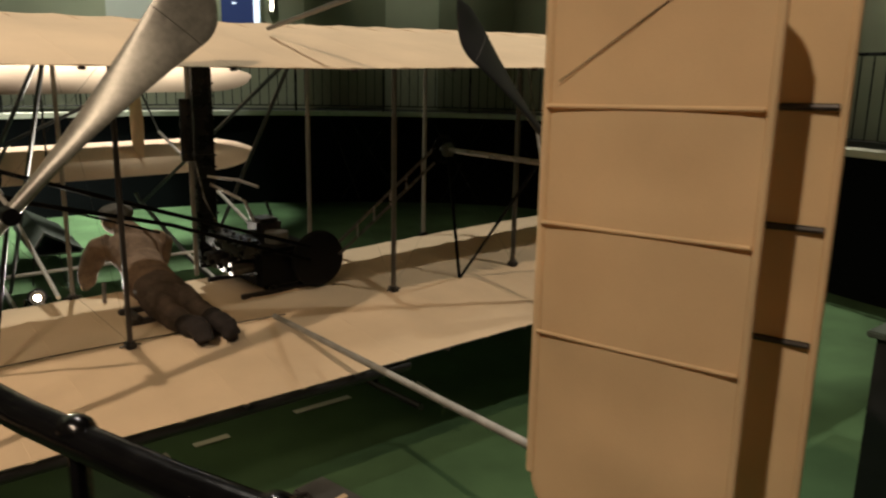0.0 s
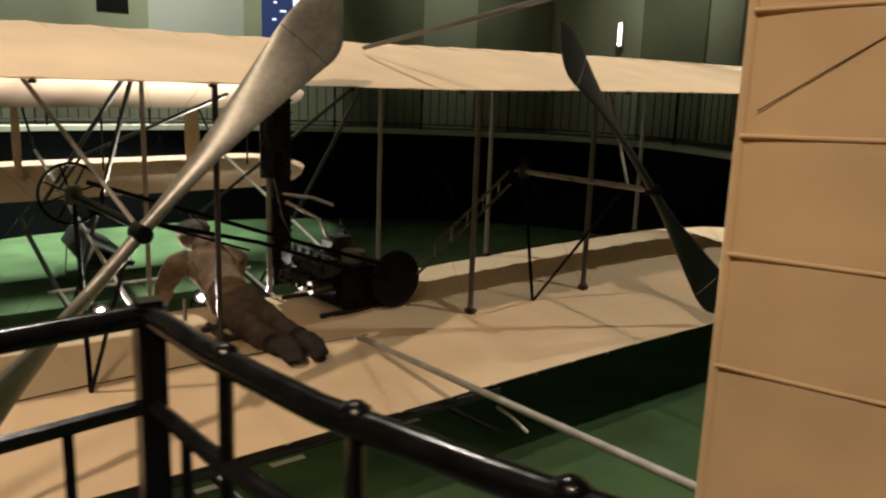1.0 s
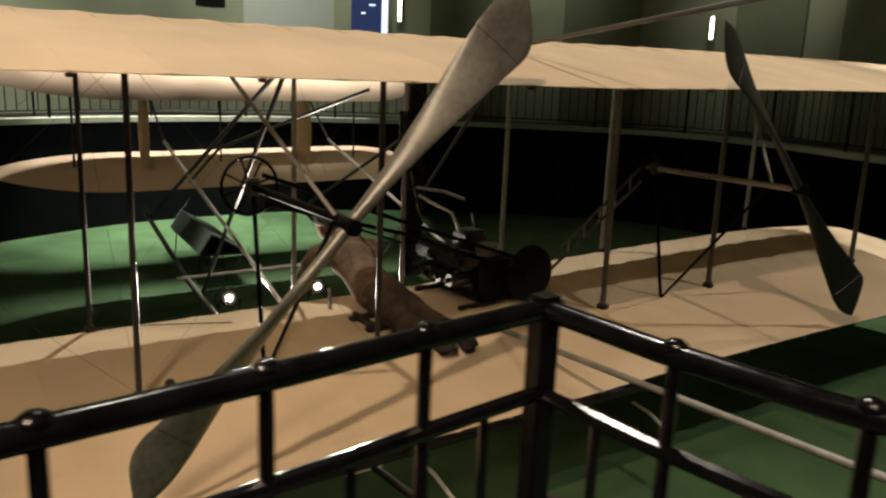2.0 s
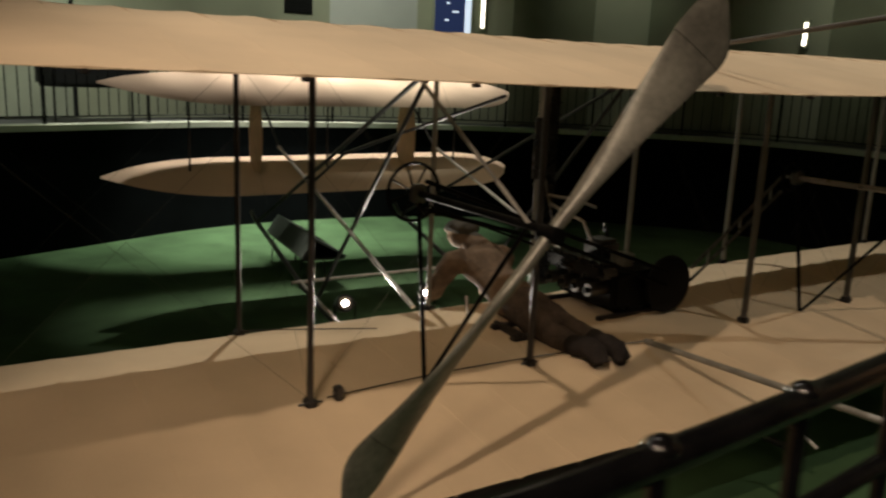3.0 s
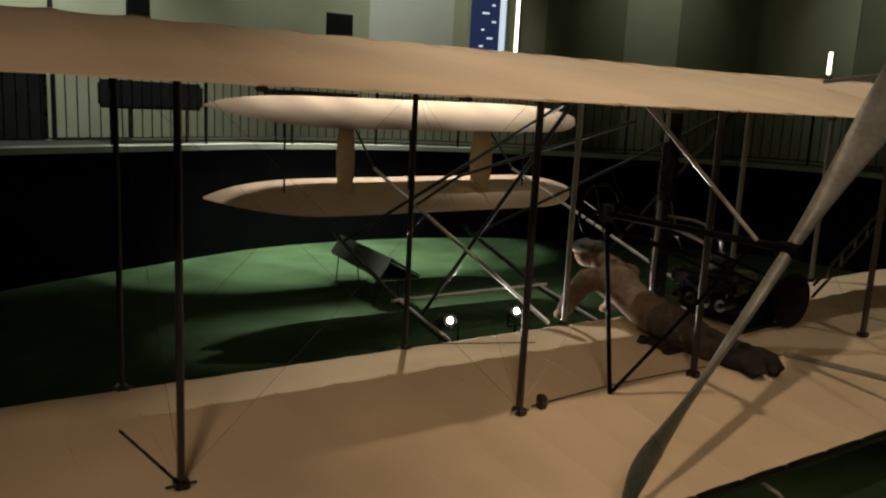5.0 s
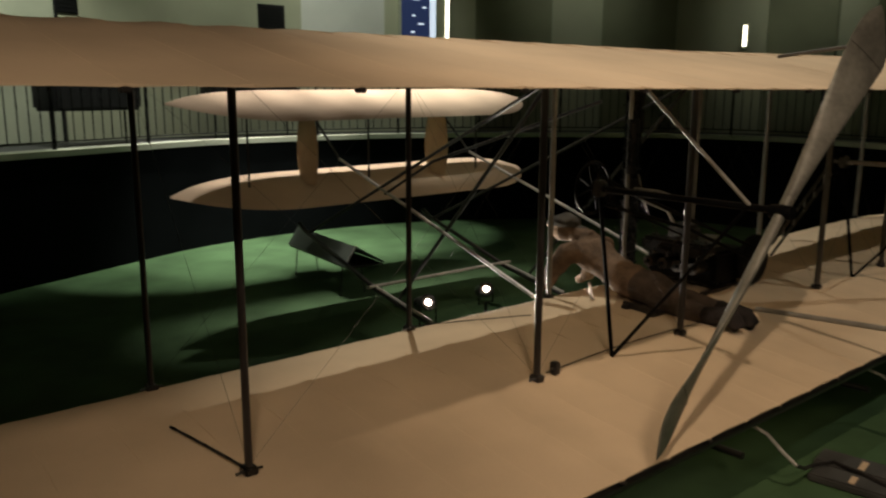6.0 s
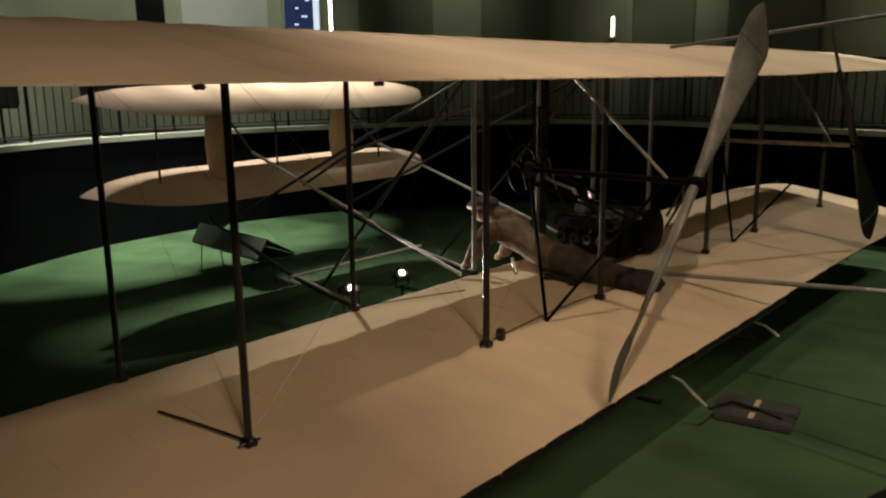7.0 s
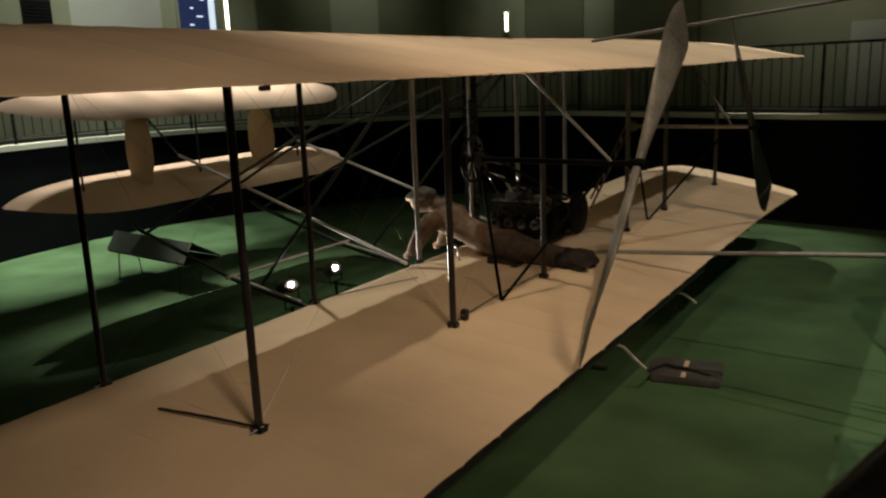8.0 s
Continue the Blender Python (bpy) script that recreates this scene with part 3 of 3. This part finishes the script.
for x in (-1.60, 1.58):
    # port shaft coloured black to sink into the shade; starboard keeps bright steel
    sh = part("shaft", bar([(x, PROP_Y + 0.03, HUB_Z), (x, 0.24, HUB_Z)], 0.019, sides=12), STEEL if x > 0 else TUBE, plane, "bright steel propeller shaft" if x > 0 else "")
    sp = part("sprocket", wheel_ring((x, 0.21, HUB_Z), (0, 1, 0), 0.155 if x < 0 else 0.10, 0.009), TUBE, plane)
    for k in range(4):
        a = k * math.pi / 4 + 0.3
        r = 0.15 if x < 0 else 0.095
        part("spoke", bar([(x - r * math.cos(a), 0.21, HUB_Z - r * math.sin(a)), (x + r * math.cos(a), 0.21, HUB_Z + r * math.sin(a))], 0.0055, sides=6), TUBE, sp)
    part("bearing", block(x - 0.04, x + 0.04, 0.13, 0.19, HUB_Z - 0.05, HUB_Z + 0.05, 0.012), STEEL, sp)
    foot = (x + 0.01 * (1 if x > 0 else -1), 0.0, skin_z(0) + droop(x))
    part("support_tube", bar([foot, (x, 0.16, HUB_Z)], 0.013, sides=8), TUBE, plane)
    part("support_tube", bar([foot, (x, -0.80, HUB_Z)], 0.011, sides=8), TUBE, plane)
    part("support_tube", bar([(x, -0.82, HUB_Z), (1.93 if x > 0 else -1.94, -0.30, 2.36)], 0.010, sides=8), SPRUCE, plane, "slim grey brace up to the upper wing")

# engine with flywheel, cylinders, pipes and chain guides
eng = part("engine", block(0.10, 0.58, 0.40, 1.04, 0.79, 1.05, 0.03), MATTE_BLACK, plane, "black four-cylinder engine lying on the wing")
part("flywheel", disc((0.53, 0.33, 0.96), (0, 1, 0), 0.195, 0.06, 36), MATTE_BLACK, eng)
part("flywheel_rim", wheel_ring((0.53, 0.33, 0.96), (0, 1, 0), 0.185, 0.022, 36), MATTE_BLACK, eng)
for k in range(4):
    y = 0.50 + k * 0.135
    c = part("cylinder", bar([(0.2, y, 0.93), (-0.06, y, 0.93)], 0.046, sides=14), ENGINE_STEEL, eng)
    part("valve_cap", bar([(-0.06, y, 0.93), (-0.09, y, 0.93)], 0.018, sides=10), MATTE_BLACK, c)
    part("rocker", bar([(0.0, y, 0.98), (0.02, y, 1.06), (0.08, y, 1.06)], 0.008, sides=6), ENGINE_STEEL, c)
part("water_pipe", bar([(0.12, 1.2, 1.42), (0.22, 1.15, 1.36), (0.30, 1.0, 1.30), (0.34, 0.9, 1.12), (0.36, 0.8, 1.0)], 0.014, sides=8), STEEL, eng, "bright curved water pipe")
part("water_pipe", bar([(0.10, 1.2, 1.48), (0.30, 1.1, 1.45), (0.42, 1.0, 1.40)], 0.012, sides=8), STEEL, eng, "bright curved water pipe")
part("air_can", bar([(0.36, 0.62, 1.04), (0.36, 0.62, 1.13)], 0.085, sides=18), ALU, eng, "flat pale intake can")
part("tall_pipe", bar([(0.46, 0.9, 1.0), (0.47, 0.9, 1.18), (0.44, 0.93, 1.30)], 0.012, sides=8), IRON, eng)
part("magneto", block(0.30, 0.50, 0.78, 1.0, 1.04, 1.19, 0.03), ENGINE_STEEL, eng)
part("valve_box", block(-0.02, 0.16, 0.42, 1.02, 1.0, 1.12, 0.025), IRON, eng)
for k in range(5):
    part("bolt", bar([(0.585, 0.47 + k * 0.12, 0.95), (0.60, 0.47 + k * 0.12, 0.95)], 0.012, sides=8), ENGINE_STEEL, eng)
    part("bolt", bar([(0.07, 0.47 + k * 0.12, 1.118), (0.07, 0.47 + k * 0.12, 1.14)], 0.013, sides=8), ENGINE_STEEL, eng)
part("fuel_pipe", bar([(-0.05, 1.05, 1.62), (-0.02, 0.98, 1.35), (0.06, 0.9, 1.12)], 0.007, sides=6), STEEL, eng)
part("oil_pan", block(0.18, 0.54, 0.45, 1.0, 0.735, 0.80, 0.02), IRON, eng)
for y in (0.42, 0.98):
    part("mount", block(-0.02, 0.66, y - 0.02, y + 0.02, 0.70, 0.76, 0.006), DARK_WOOD, eng)
# port chain tubes likewise take the dark around them as colour
for dz in (0.0, 0.07):
    part("chain_tube", bar([(0.66, 0.25, 0.99 + dz * 1.3), (1.50, 0.22, 1.60 + dz * 1.6)], 0.011, sides=8), ENGINE_STEEL, plane)
    part("chain_tube", bar([(0.42, 0.25, 0.98 + dz * 1.4), (-0.55, 0.24, 1.34 + dz), (-1.52, 0.22, 1.60 + dz * 2.2)], 0.013, sides=8), TUBE, plane)
for k in range(5):
    f = 0.18 + 0.17 * k
    part("chain_clamp", bar([(0.66 + 0.84 * f, 0.247 - 0.03 * f, 0.985 + 0.61 * f), (0.66 + 0.84 * f, 0.247 - 0.03 * f, 1.09 + 0.63 * f)], 0.008, sides=6), STEEL, plane)
part("chain_tube", bar([(-1.50, 0.2, 1.62), (-0.62, 0.23, 1.30)], 0.007, sides=8), TUBE, plane)

# radiator and fuel can on the centre struts
rad = part("radiator", block(0.02, 0.17, 1.20, 1.27, 0.78, 2.28, 0.006), IRON, plane, "tall narrow black radiator")
for k in range(16):
    part("fin", block(0.012, 0.178, 1.192, 1.278, 0.84 + k * 0.088, 0.852 + k * 0.088), IRON, rad)
part("fuel_can", bar([(-0.08, 1.10, 1.62), (-0.08, 1.10, 2.06)], 0.045, sides=14), IRON, plane)
part("strut", bar([(-0.03, 1.17, 0.74), (-0.03, 1.17, 2.36)], 0.018, sides=10), SPRUCE, plane)
part("label_plate", block(0.0, 0.17, 1.10, 1.19, 2.285, 2.295), ALU, rad, "bright metal cap plate")

# front elevator pair
EX0, EX1, EY = -2.55, 2.17, 4.72


def elevator(name, z, label):
    bm = bmesh.new()
    rings = []
    n = 36
    tilt = radians(21)
    for k in range(n + 1):
        f = k / n
        x = EX0 + (EX1 - EX0) * f
        e = min(f, 1 - f) * (EX1 - EX0)
        left = f < 0.5
        reach = 1.35 if left else 0.75
        g = min(1.0, e / reach)
        h = 0.435 * max(0.03, (1 - (1 - g) ** 2.2)) ** (0.85 if left else 0.6)
        ring = []
        for a in range(16):
            th = a * math.tau / 16
            c = h * math.cos(th)
            t = (0.016 if g > 0.1 else 0.006) * math.sin(th) + 0.03 * (1 - (c / 0.435) ** 2)
            ring.append(Vector((x, EY + c * math.cos(tilt) - t * math.sin(tilt), z + 0.011 * (x + 0.2) + c * math.sin(tilt) + t * math.cos(tilt))))
        rings.append(ring)
    loft(bm, rings)
    return part(name, bm, MUSLIN, plane, label, flat_angle=60)


elevator("elevator", 2.135, "pale muslin front elevator with pointed ends")
elevator("elevator", 1.235, "pale muslin front elevator with pointed ends")
for x in (-1.03, 0.76):
    bm = bmesh.new()
    rings = []
    for k in range(9):
        z = 1.27 + 0.72 * k / 8
        w = 0.17 + 0.06 * math.sin(math.pi * k / 8)
        rings.append([(x + 0.012 * math.sin(a * math.tau / 10), 4.70 + w * math.cos(a * math.tau / 10), z) for a in range(10)])
    loft(bm, rings)
    part("vane", bm, SEAM, plane, "tan cloth vane between the elevators")
for x in (-1.7, -0.2, 1.45):
    part("elevator_post", bar([(x, 4.75, 1.26), (x, 4.75, 2.15)], 0.012, sides=8), DARK_WOOD, plane)

# skids, their struts and the front outriggers
for x, s in ((-0.98, -1), (0.80, 1)):
    pts = [(x, -0.55, 0.06), (x, 0.6, 0.02), (x, 1.8, 0.04), (x, 2.55, 0.16), (x, 3.05, 0.235), (x, 3.5, 0.325), (x, 3.85, 0.425), (x, 4.35, 0.565), (x, 4.9, 0.72), (x, 5.02, 0.79)]
    sk = part("skid", bar(pts, 0.024, sides=10), DARK_WOOD, plane)
    for y in (0.0, 1.19):
        part("skid_post", bar([(x, y, 0.03), (x, y, skin_z(y) - 0.04)], 0.018, sides=8), DARK_WOOD, sk)
    part("outrigger", bar([(x, 1.25, 2.32), (x, 4.82, 0.70)], 0.017, sides=8), DARK_WOOD, plane)
    part("outrigger", bar([(x + 0.03, 1.25, 2.30), (x + 0.02, 3.1, 0.30)], 0.017, sides=8), DARK_WOOD, plane)
    part("brace_rod", bar([(x, 4.12, 1.58), (x, 1.28, 0.70)], 0.016, sides=8), PALE_ROD, plane, "pale grey front brace")
    part("brace_rod", bar([(x, 4.12, 1.58), (x, 4.75, 2.10)], 0.012, sides=8), DARK_WOOD, plane)
    part("foot_bar", bar([(x, 3.52, 0.35), (x, 2.57, 0.19)], 0.016, sides=8), PALE_ROD, plane)
part("skid_bar", bar([(-1.08, 3.48, 0.35), (0.88, 3.48, 0.36)], 0.017, sides=8), PALE_ROD, plane, "pale cross bar between the skids")
part("outrigger", bar([(-0.30, 1.25, 2.20), (-0.95, 2.6, 1.66), (-0.98, 3.3, 1.3)], 0.014, sides=8), DARK_WOOD, plane)
part("rear_skid_tip", bar([(-0.94, -0.55, 0.26), (-0.92, -0.66, 0.23), (-0.86, -0.74, 0.12), (-0.78, -0.79, 0.03)], 0.012, sides=8), PALE_ROD, plane, "pale curved rear skid tube")
part("rear_skid_tube", bar([(-0.78, -0.79, 0.03), (-0.60, -0.76, -0.06), (-0.38, -0.72, -0.12), (-0.20, -0.76, -0.135), (-0.22, -0.95, -0.135), (-0.28, -1.15, -0.135)], 0.012, sides=8), DARK_WOOD, plane)
part("rear_skid_tip", bar([(0.80, -0.50, 0.22), (0.82, -0.62, 0.19), (0.88, -0.72, 0.10)], 0.012, sides=8), PALE_ROD, plane, "pale curved rear skid tube")

# rear booms and the twin rudder
part("boom", bar([(0.0, -0.02, skin_z(0) + 0.02), (-0.40, -2.86, 1.02)], 0.018, sides=10), SPRUCE, plane)
part("boom", bar([(0.015, -0.02, 2.515), (-0.40, -2.86, 2.76)], 0.013, sides=10), MID_WOOD, plane)
rud = part("rudder", bar([(-0.40, -2.88, 0.95), (-0.40, -2.88, 2.70)], 0.014, sides=10), SPRUCE, plane, "twin upright muslin rudder with cloth-wrapped ribs")
RUDDER_LEAN = (0.115, 0.62)


def rudder_point(x, c, z, out=0.0):
    """A point on a rudder panel: c runs from its front edge (0) to its rear edge (1)."""
    return Vector((x + RUDDER_LEAN[0] * c + out, -2.87 - RUDDER_LEAN[1] * c, z))


for x in (-0.575, -0.195):
    bm = bmesh.new()
    rings = []
    for k in range(61):
        z = 0.90 + 1.92 * k / 60
        e = min(z - 0.90, 2.82 - z)
        g = max(0.0, 1 - e / 0.17)
        trim = 0.17 * (1 - math.sqrt(max(0.0, 1 - g * g))) / RUDDER_LEAN[1]
        bulge = 0.006 * math.sin((z - 0.86) / 0.335 * math.pi) ** 2
        ring = []
        for a in range(24):
            th = a * math.tau / 24
            c = math.cos(th)
            t = (0.014 + 0.007 * (1 - c * c) - bulge * (1 - c * c)) * math.sin(th)
            ring.append(rudder_point(x, trim + (1 - 2 * trim) * (0.5 - 0.5 * c), z, t))
        rings.append(ring)
    loft(bm, rings)
    p = part("panel", bm, RUDDER_CLOTH, rud, "tan muslin rudder panel with rounded corners")
    near = x < -0.5
    for z in (1.53, 1.865, 2.20, 2.535):
        for sx in (-1, 1):
            part("rib", bar([rudder_point(x, c, z + 0.018 * c, sx * (0.015 + 0.006 * math.sin(math.pi * c))) for c in (0.02, 0.25, 0.5, 0.75, 0.98)], 0.0062 if near else 0.010, sides=8), RUDDER_CLOTH if near else DARK_WOOD, p)
    for c in (0.004, 0.992):
        part("edge_roll", bar([rudder_point(x, c, 1.06 + 1.6 * k / 8) for k in range(9)], 0.0155 if c < 0.5 else 0.012, sides=10), RUDDER_CLOTH, p)
    if near:
        part("wire", bar([rudder_point(x, 0.08, 2.27, -0.0165), rudder_point(x, 0.5, 2.445, -0.0205), rudder_point(x, 0.93, 2.62, -0.0165)], 0.0018, sides=5), IRON, p)
for z in (1.20, 1.86, 2.53):
    part("spacer", bar([rudder_point(-0.565, 0.5, z), rudder_point(-0.205, 0.5, z)], 0.010, sides=8), DARK_WOOD, rud)

# ---- pilot dummy lying on the lower wing ----


def limb(bm, pts, sides=12, flat=1.0):
    """A soft rounded form through (x, y, z, radius) points."""
    rings = []
    v = [Vector(p[:3]) for p in pts]
    for i, p in enumerate(v):
        d = (v[min(i + 1, len(v) - 1)] - v[max(i - 1, 0)]).normalized()
        a = d.cross(Vector((0, 0, 1)))
        a = a.normalized() if a.length > 0.05 else Vector((1, 0, 0))
        b = a.cross(d)
        rings.append([p + (a * math.cos(k * math.tau / sides) + b * math.sin(k * math.tau / sides) * flat) * pts[i][3] for k in range(sides)])
    loft(bm, rings)


bm = bmesh.new()
# jacket: hem over the hips, waist, back, shoulders; then collar
limb(bm, [(-0.53, 0.60, 0.84, 0.10), (-0.53, 0.66, 0.855, 0.165), (-0.53, 0.76, 0.88, 0.158), (-0.525, 0.86, 0.92, 0.148), (-0.515, 0.98, 0.965, 0.160), (-0.50, 1.10, 1.01, 0.185), (-0.49, 1.19, 1.05, 0.175), (-0.49, 1.25, 1.085, 0.10)], 20, 0.74)
limb(bm, [(-0.50, 1.17, 1.09, 0.10), (-0.51, 1.24, 1.13, 0.085), (-0.515, 1.30, 1.155, 0.07)], 14)
# hips and seat
limb(bm, [(-0.53, 0.76, 0.85, 0.12), (-0.53, 0.66, 0.85, 0.155), (-0.525, 0.52, 0.845, 0.165), (-0.52, 0.40, 0.825, 0.13), (-0.52, 0.32, 0.81, 0.06)], 18, 0.80)
for s in (-1, 1):
    # thigh, knee, calf; boot with heel up and toe on the cloth
    limb(bm, [(-0.52 + s * 0.08, 0.55, 0.83, 0.09), (-0.515 + s * 0.085, 0.38, 0.805, 0.092), (-0.50 + s * 0.085, 0.20, 0.775, 0.078), (-0.485 + s * 0.08, 0.06, 0.765, 0.072), (-0.475 + s * 0.075, -0.06, 0.765, 0.064)])
    limb(bm, [(-0.475 + s * 0.075, 0.02, 0.765, 0.060), (-0.47 + s * 0.075, -0.09, 0.775, 0.066), (-0.465 + s * 0.08, -0.17, 0.765, 0.062), (-0.46 + s * 0.085, -0.20, 0.72, 0.058), (-0.455 + s * 0.09, -0.185, 0.69, 0.040)])
    # upper arm, elbow, forearm, then the hand on the front edge
    limb(bm, [(-0.49 + s * 0.15, 1.14, 1.05, 0.095), (-0.50 + s * 0.215, 1.19, 1.02, 0.088), (-0.51 + s * 0.245, 1.25, 0.93, 0.078), (-0.52 + s * 0.25, 1.30, 0.85, 0.070), (-0.52 + s * 0.245, 1.355, 0.76, 0.058), (-0.52 + s * 0.24, 1.375, 0.735, 0.040)])
    limb(bm, [(-0.52 + s * 0.245, 1.36, 0.75, 0.034), (-0.52 + s * 0.245, 1.41, 0.715, 0.038), (-0.525 + s * 0.24, 1.45, 0.70, 0.026)])
# head and flat cap with a peak
limb(bm, [(-0.515, 1.28, 1.14, 0.06), (-0.52, 1.33, 1.165, 0.088), (-0.525, 1.40, 1.17, 0.098), (-0.53, 1.46, 1.155, 0.085), (-0.53, 1.495, 1.14, 0.04)], 14)
limb(bm, [(-0.515, 1.26, 1.225, 0.04), (-0.52, 1.30, 1.235, 0.10), (-0.525, 1.38, 1.245, 0.122), (-0.53, 1.46, 1.225, 0.105), (-0.53, 1.55, 1.195, 0.05)], 16, 0.55)
bmesh.ops.subdivide_edges(bm, edges=bm.edges, cuts=2, smooth=0.6, use_grid_fill=True)
for v in bm.verts:
    cloth = 1.0 if v.co.y < 1.26 and v.co.y > -0.05 else 0.0
    fold = noise.noise(Vector((v.co.x * 6, v.co.y * 17, v.co.z * 8)))
    small = noise.noise(Vector((v.co.x * 15, v.co.y * 34, v.co.z * 21)))
    v.co += Vector((0.008 * noise.noise(v.co * 13 + Vector((5, 0, 0))), 0, cloth * (0.022 * fold + 0.009 * small)))
dummy = part("mannequin", bm, JACKET)
melt = dummy.modifiers.new("melt", "REMESH")
melt.mode, melt.voxel_size, melt.use_smooth_shade = "VOXEL", 0.011, True
mesh_thing(dummy, "brown-clad pilot dummy lying prone on the lower wing", "mannequin")
cr = base("hip_cradle", -0.57, 0.4, 0.70, "wooden hip cradle under the pilot dummy", "cradle")
part("slat", block(-0.80, -0.34, 0.30, 0.36, 0.712, 0.75, 0.008), DARK_WOOD, cr)
part("slat", block(-0.80, -0.34, 0.52, 0.58, 0.722, 0.76, 0.008), DARK_WOOD, cr)
part("side_board", block(-0.76, -0.73, 0.30, 0.60, 0.715, 0.775, 0.008), DARK_WOOD, cr)
part("control_lever", bar([(-0.80, 0.84, 0.74), (-0.78, 0.90, 0.86)], 0.014, sides=8), STEEL, cr)

# ---- floor lamps before the wing ----


def floor_lamp(x, y, z, aim, watts):
    f = base("floor_spotlight", x, y, FLOOR, "black floor spotlight with a glaring white lens", "lamp", "floor spotlights")
    d = (Vector(aim) - Vector((x, y, z))).normalized()
    c = Vector((x, y, z))
    part("housing", bar([c - d * 0.16, c - d * 0.10, c + d * 0.005], 0.075, sides=18), IRON, f)
    part("bezel", wheel_ring(c + d * 0.005, d, 0.072, 0.012, 20), IRON, f)
    part("reflector", disc(c + d * 0.004, d, 0.066, 0.006, 20), STEEL, f)
    part("lens", disc(c + d * 0.008, d, 0.027, 0.01, 18), BULB, f, "glaring white lens")
    part("yoke", bar([c + Vector((-0.10, 0, 0)), (x - 0.10, y, 0.05), (x + 0.10, y, 0.05), c + Vector((0.10, 0, 0))], 0.01, sides=8), IRON, f)
    part("stem", bar([(x, y, FLOOR + 0.02), (x, y, 0.06)], 0.018, sides=10), IRON, f)
    part("foot", disc((x, y, FLOOR + 0.012), (0, 0, 1), 0.13, 0.024, 24), IRON, f)
    spot("floor_spot_beam", tuple(c + d * 0.03), aim, watts, 60, PALE, 0.03)


floor_lamp(-0.80, 2.86, 0.285, (-1.1, 0.6, 1.1), 110)
floor_lamp(0.215, 3.15, 0.20, (-0.55, 1.3, 1.0), 380)

# ---- things on the pit floor ----
bd = base("launch_trough", -0.1, 5.9, FLOOR, "grey gable-shaped launching trough on dark trestle legs", "trough")
turn = Matrix.Translation((-0.24, 5.0, 0.2)) @ Matrix.Rotation(radians(-5), 4, "Z")
for s in (-1, 1):
    bm = bmesh.new()
    reach = 0.15 if s < 0 else 0.40
    ring = [(0.0, 0.23), (s * reach, 0.0), (s * (reach - 0.015), -0.012), (0.0, 0.205)]
    loft(bm, [[turn @ Vector((u, v, w)) for u, w in ring] for v in (0.0, 0.6, 1.2, 1.72)])
    part("side_board", bm, GREYBOARD, bd)
part("base_board", block(-0.13, 0.38, 0.0, 1.72, -0.035, -0.014, 0.004, turn), DARK_WOOD, bd)
part("end_trim", bar([turn @ Vector((-0.15, -0.005, 0.0)), turn @ Vector((0.0, -0.005, 0.235)), turn @ Vector((0.02, -0.005, 0.22))], 0.010, sides=8), ALU, bd, "pale metal end trim")
for v in (0.15, 1.5):
    for u in (-0.11, 0.15):
        p = turn @ Vector((u, v, -0.03))
        part("leg", bar([p, (p.x + u * 0.3, p.y, FLOOR)], 0.008, sides=8), BLACK_WOOD, bd)

pl = base("floor_box", -0.21, -0.94, FLOOR, "low dark grey metal box in two halves on the green carpet", "box")
turn = Matrix.Translation((-0.21, -0.94, 0)) @ Matrix.Rotation(radians(100), 4, "Z")
for v0, v1, u1 in ((-0.25, -0.02, 0.29), (0.02, 0.22, 0.26)):
    part("body", block(-0.28, u1, v0, v1, FLOOR, FLOOR + 0.055, 0.012, turn), GREYPLATE, pl)
    part("tape", block(-0.012, 0.026, v0 + 0.06, v1 - 0.03, FLOOR + 0.055, FLOOR + 0.059, 0, turn), SEAM, pl, "pale tape strip")

sp = base("loudspeaker", -5.2, 5.1, FLOOR, "dark floor-standing cabinet at the edge of the pit", "cabinet")
part("body", block(-5.6, -4.75, 4.9, 5.35, FLOOR, 0.62, 0.02), DARK, sp)
part("front_cloth", block(-5.55, -4.8, 4.88, 4.9, FLOOR + 0.08, 0.58, 0.005), OLIVE, sp)

dc = base("display_case", 3.0, -3.4, FLOOR, "dark plain display case standing on the carpet", "case")
part("body", block(2.35, 3.6, -4.1, -2.75, FLOOR, 0.86, 0.015), DARK, dc)
part("top", block(2.31, 3.64, -4.14, -2.71, 0.86, 0.90, 0.008), GREYBOARD, dc)
part("plinth", block(2.40, 3.55, -4.05, -2.80, FLOOR + 0.002, FLOOR + 0.08), IRON, dc)

# three pale flat strips just above the carpet under the wing
for x0, x1, y in ((-0.98, -0.70, 0.27), (-0.45, -0.20, 0.32), (0.34, 0.82, 0.38)):
    mesh_thing(part("floor_strip", block(x0, x1, y - 0.03, y + 0.03, FLOOR + 0.004, FLOOR + 0.008), LEDGE, smooth=False), "pale grey flat strip on the carpet", "tape", "tape strips under the wing")
